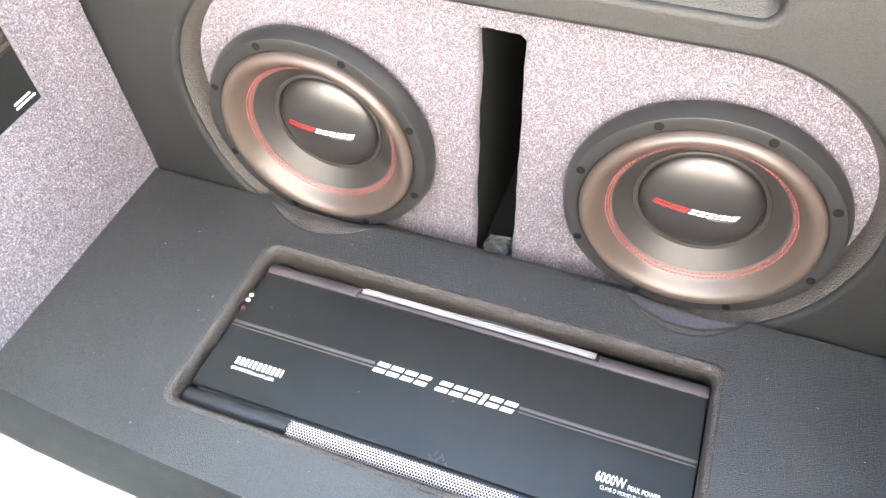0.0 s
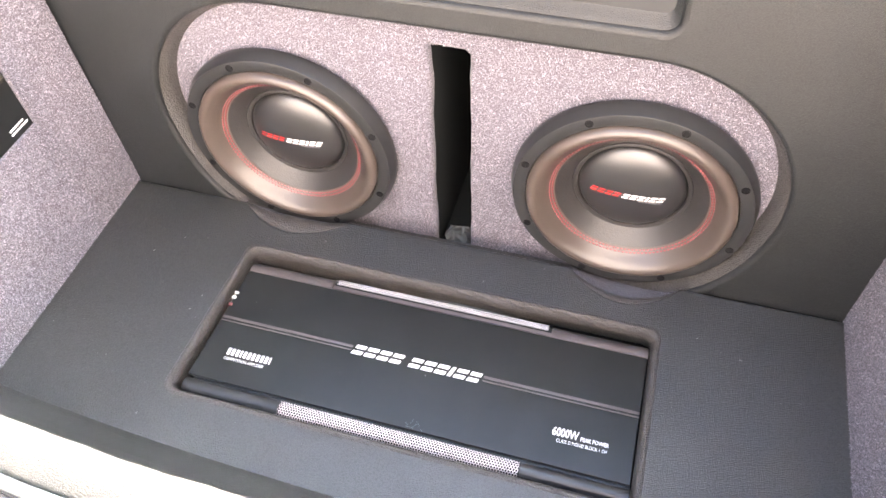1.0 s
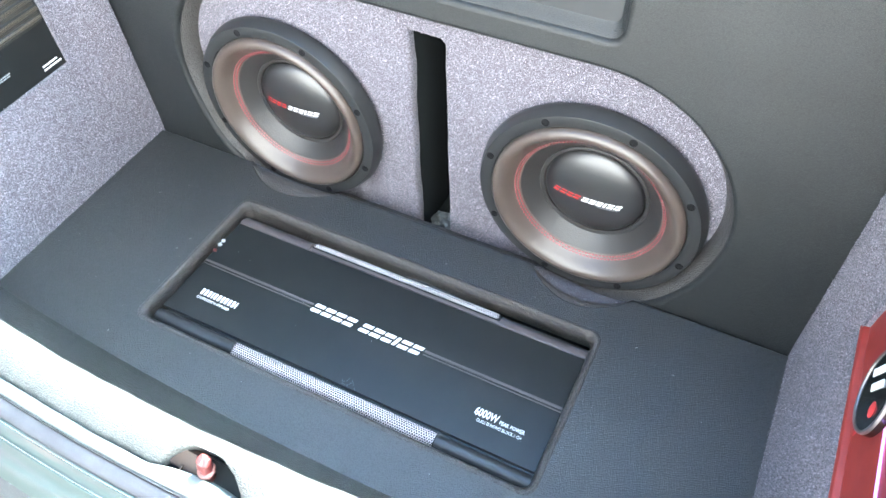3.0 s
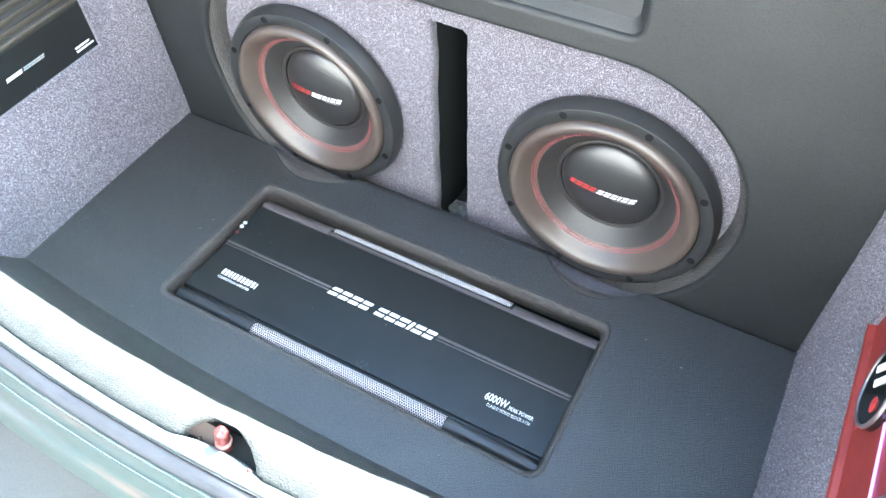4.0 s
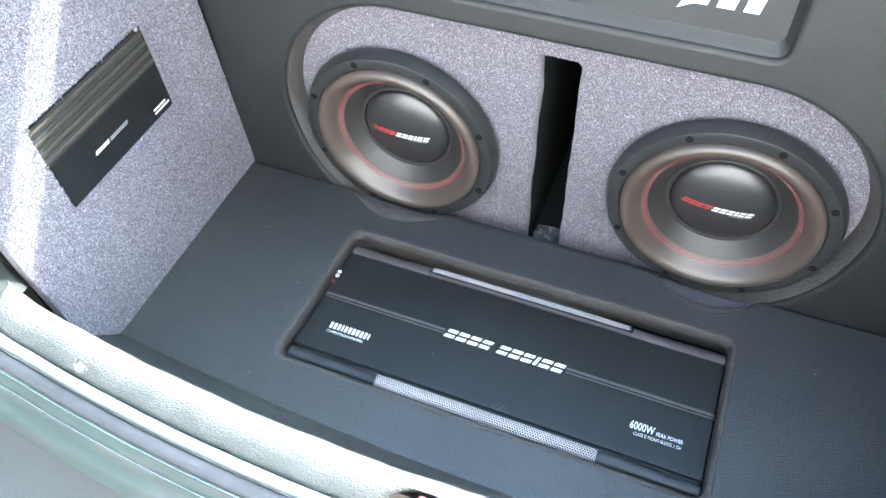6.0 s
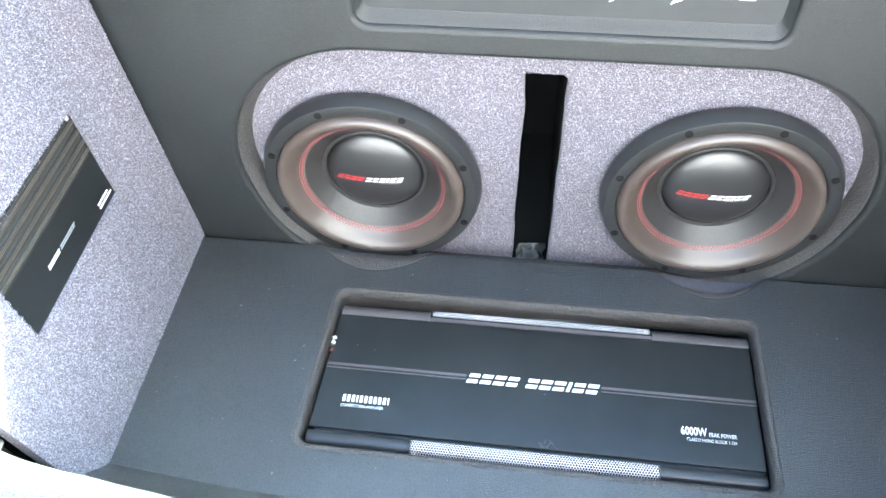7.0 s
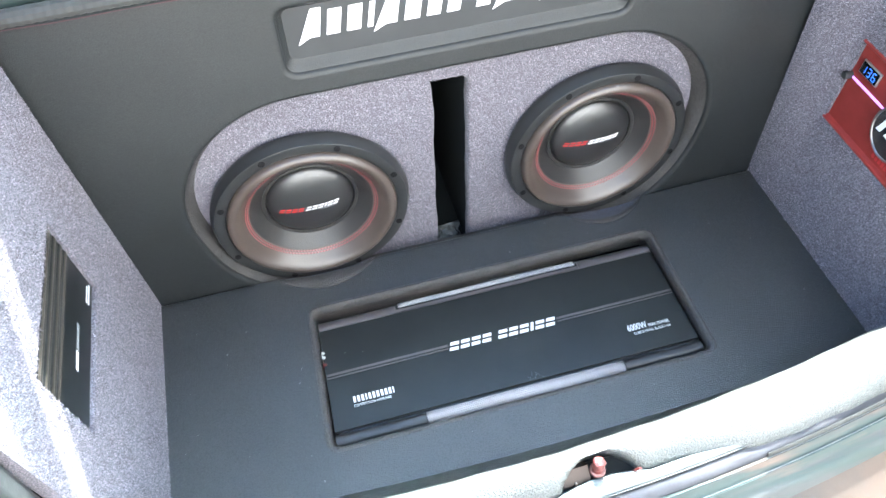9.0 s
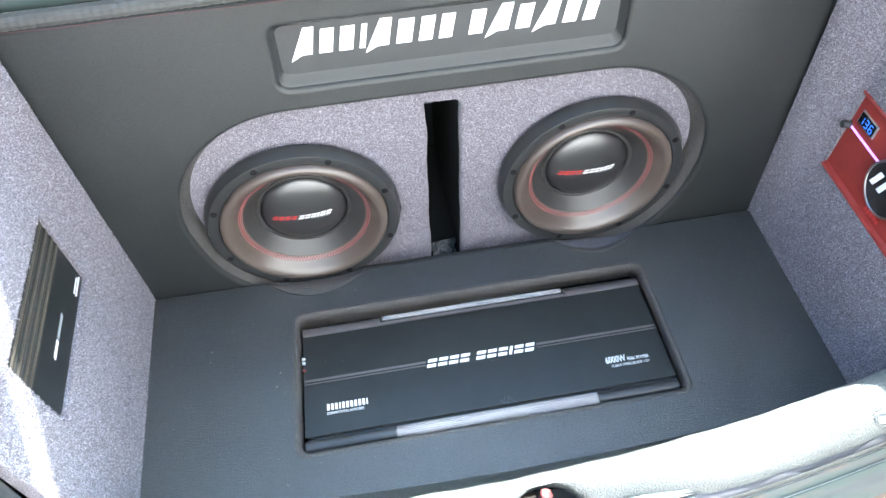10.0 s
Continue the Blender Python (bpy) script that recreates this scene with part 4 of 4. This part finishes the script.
for x in (-0.82, 0.82):
    part("hinge", box(x - 0.02, -0.07, -0.005, x + 0.02, 0.01, 0.045, 0.004), STEEL, gate)

# ---- ground ----
structure("ground", box(-200, -200, -0.70, 200, 200, -0.62), SAND, "dry sandy ground under the car", "ground")

# unseen wall added behind the car to throw warm light into the boot
structure("bounce_wall", box(-3.4, -0.2, -0.62, 6.4, 0.0, 4.0), PLASTER, "plain warm plastered wall, unseen, added to bounce light into the boot", "wall", pose(1.0, -2.1, 0, 0, 0, 24))

# unseen wall added to hold back blue sky light from this side
structure("sky_block_wall", box(-0.1, -7.0, -0.62, 0.1, 4.0, 3.0), DULL_PLASTER, "plain grey plastered wall, unseen, added to cut sky light", "wall", pose(-3.4, 0, 0, 0, 0, 4))

# ---- lint on the floor ----
rng = random.Random(4)
bm = bmesh.new()
for i in range(80):
    x, y = rng.uniform(-0.53, 0.53), rng.uniform(-0.19, 0.19)
    if OPEN[0] - 0.01 < x < OPEN[2] + 0.01 and OPEN[1] - 0.01 < y < OPEN[3] + 0.01:
        if rng.random() < 0.6:
            continue
        z = TOP + 0.0004
        if not (-0.29 < x < 0.29 and -0.09 < y < 0.08):
            continue
    else:
        z = 0.0006
    a, l, w = rng.uniform(0, 6.3), rng.choice((0.0004, 0.0005, 0.0006, 0.0008, 0.0018)), rng.uniform(0.0002, 0.0004)
    c, s = math.cos(a), math.sin(a)
    vs = [bm.verts.new((x + c * p - s * q, y + s * p + c * q, z + h)) for p, q, h in ((-l, -w, 0), (l, -w, 0), (l, w, 0), (-l, w, 0), (0, 0, 0.0008))]
    for k in range(4):
        bm.faces.new((vs[k], vs[(k + 1) % 4], vs[4]))
tagged(part("lint", bm, LINT), "scattered pale lint and dust specks on the black floor", "lint", "", "stuff")


# ---- fibres of the carpets ----
def carpet_fibres(name, m, u0, v0, u1, v1, count, keep, seed, label, bulge=lambda u, v: 0 * u):
    """Short blades lying over a carpet; keep(u, v) says where the carpet is."""
    g = np.random.default_rng(seed)
    u, v = g.uniform(u0, u1, count), g.uniform(v0, v1, count)
    ok = keep(u, v)
    u, v = u[ok], v[ok]
    n = len(u)
    a, l, w = g.uniform(0, 2 * np.pi, n), g.uniform(0.0010, 0.0024, n), g.uniform(0.00022, 0.00046, n)
    h0, h1 = g.uniform(-0.0003, 0.0004, n), g.uniform(0.0003, 0.0016, n)
    c, sn = np.cos(a), np.sin(a)
    co, lift = np.empty((n, 4, 3)), bulge(u, v)
    for k, (p, q, h) in enumerate(((-0.5, -1, h0), (-0.5, 1, h0), (0.5, 0.8, h1), (0.5, -0.8, h1))):
        co[:, k, 0] = u + c * l * p - sn * w * q
        co[:, k, 1] = v + sn * l * p + c * w * q
        co[:, k, 2] = h + lift
    me = bpy.data.meshes.new(name)
    me.vertices.add(4 * n)
    me.vertices.foreach_set("co", co.ravel())
    me.loops.add(4 * n)
    me.loops.foreach_set("vertex_index", np.arange(4 * n))
    me.polygons.add(n)
    me.polygons.foreach_set("loop_start", np.arange(0, 4 * n, 4))
    me.update()
    me.materials.append(FIBRE)
    ob = new(name, me)
    ob.matrix_world = m
    return tagged(ob, label, "carpet pile", "", "stuff")


def outside(u, v, box4):
    return ~((u > box4[0]) & (u < box4[2]) & (v > box4[1]) & (v < box4[3]))


carpet_fibres("baffle_pile", BAFFLE, -0.47, -0.05, 0.44, 0.385, 170000,
              lambda u, v: outside(u, v, (SLOT[0] - 0.003, -0.2, SLOT[1] + 0.003, 0.325)) & (np.hypot(u + 0.262, v - 0.1215) > 0.155) & (np.hypot(u - 0.232, v - 0.1325) > 0.155), 1,
              "short grey fibres standing from the carpeted baffle")
def fold_drop(cx, half, depth, lip):
    def drop(u, v):
        c = np.cos(np.pi / 2 * np.clip(np.abs((u - cx) / (half * 1.04)), 0, 1))
        y1 = BACK_Y - depth * c ** 0.8 + 0.004 + lip * c
        q = (v - y1 + 0.003) / (0.247 - y1)
        return np.where((q > 0.02) & (q < 1), -0.0065 - 0.005 * c ** 0.7 - 0.045 * q, -0.08)
    return drop


for cx, half, depth, lip in SCALLOPS:
    carpet_fibres("fold_pile", Matrix(), cx - half, 0.160, cx + half, 0.243, 9000, lambda u, v: fold_drop(cx, half, depth, lip)(u, v) > -0.07, 7, "short grey fibres on the carpet fold", fold_drop(cx, half, depth, lip))
carpet_fibres("left_pile", LEFT, -0.232, -0.005, 0.206, 0.60, 150000, lambda u, v: outside(u, v, left_hole), 2, "short grey fibres standing from the side carpet", bulge_left)
carpet_fibres("right_pile", RIGHT, -0.206, -0.005, 0.240, 0.60, 130000, lambda u, v: outside(u, v, right_hole), 3, "short grey fibres standing from the side carpet", bulge_right)


# ---- frayed carpet round the cut-outs ----
def frayed_edge(name, m, hole, bulge, count, seed, label):
    """Loose fibres hanging into a cut-out from its edges."""
    g = np.random.default_rng(seed)
    u0, v0, u1, v1 = hole
    sides = (((u0, v0), (u0, v1), (1, 0)), ((u1, v0), (u1, v1), (-1, 0)), ((u0, v0), (u1, v0), (0, 1)), ((u0, v1), (u1, v1), (0, -1)))
    verts, faces = [], []
    for k in range(count):
        (ax, ay), (bx, by), (nx, ny) = sides[g.integers(4)]
        t, l, w = g.uniform(), g.uniform(0.001, 0.004) + (g.uniform() > 0.95) * 0.004, g.uniform(0.00012, 0.0003)
        x, y = ax + (bx - ax) * t - nx * 0.0008, ay + (by - ay) * t - ny * 0.0008
        a = math.atan2(ny, nx) + g.normal(0, 0.7)
        c, sn, z = math.cos(a), math.sin(a), float(bulge(x, y)) + g.uniform(-0.002, 0.001)
        b = len(verts)
        verts += [(x + c * p * l - sn * q * w, y + sn * p * l + c * q * w, z + h) for p, q, h in ((0, -1, 0), (0, 1, 0), (1, 0.4, g.uniform(-0.001, 0.002)), (1, -0.4, 0.0005))]
        faces.append((b, b + 1, b + 2, b + 3))
    ob = new(name, mesh_of(name, verts, faces))
    ob.data.materials.append(FIBRE)
    ob.matrix_world = m
    return tagged(ob, label, "carpet pile", "", "stuff")


frayed_edge("left_fringe", LEFT, left_hole, bulge_left, 1500, 21, "loose grey fibres round the black amplifier")
frayed_edge("right_fringe", RIGHT, right_hole, bulge_right, 1300, 22, "loose grey fibres round the red amplifier")
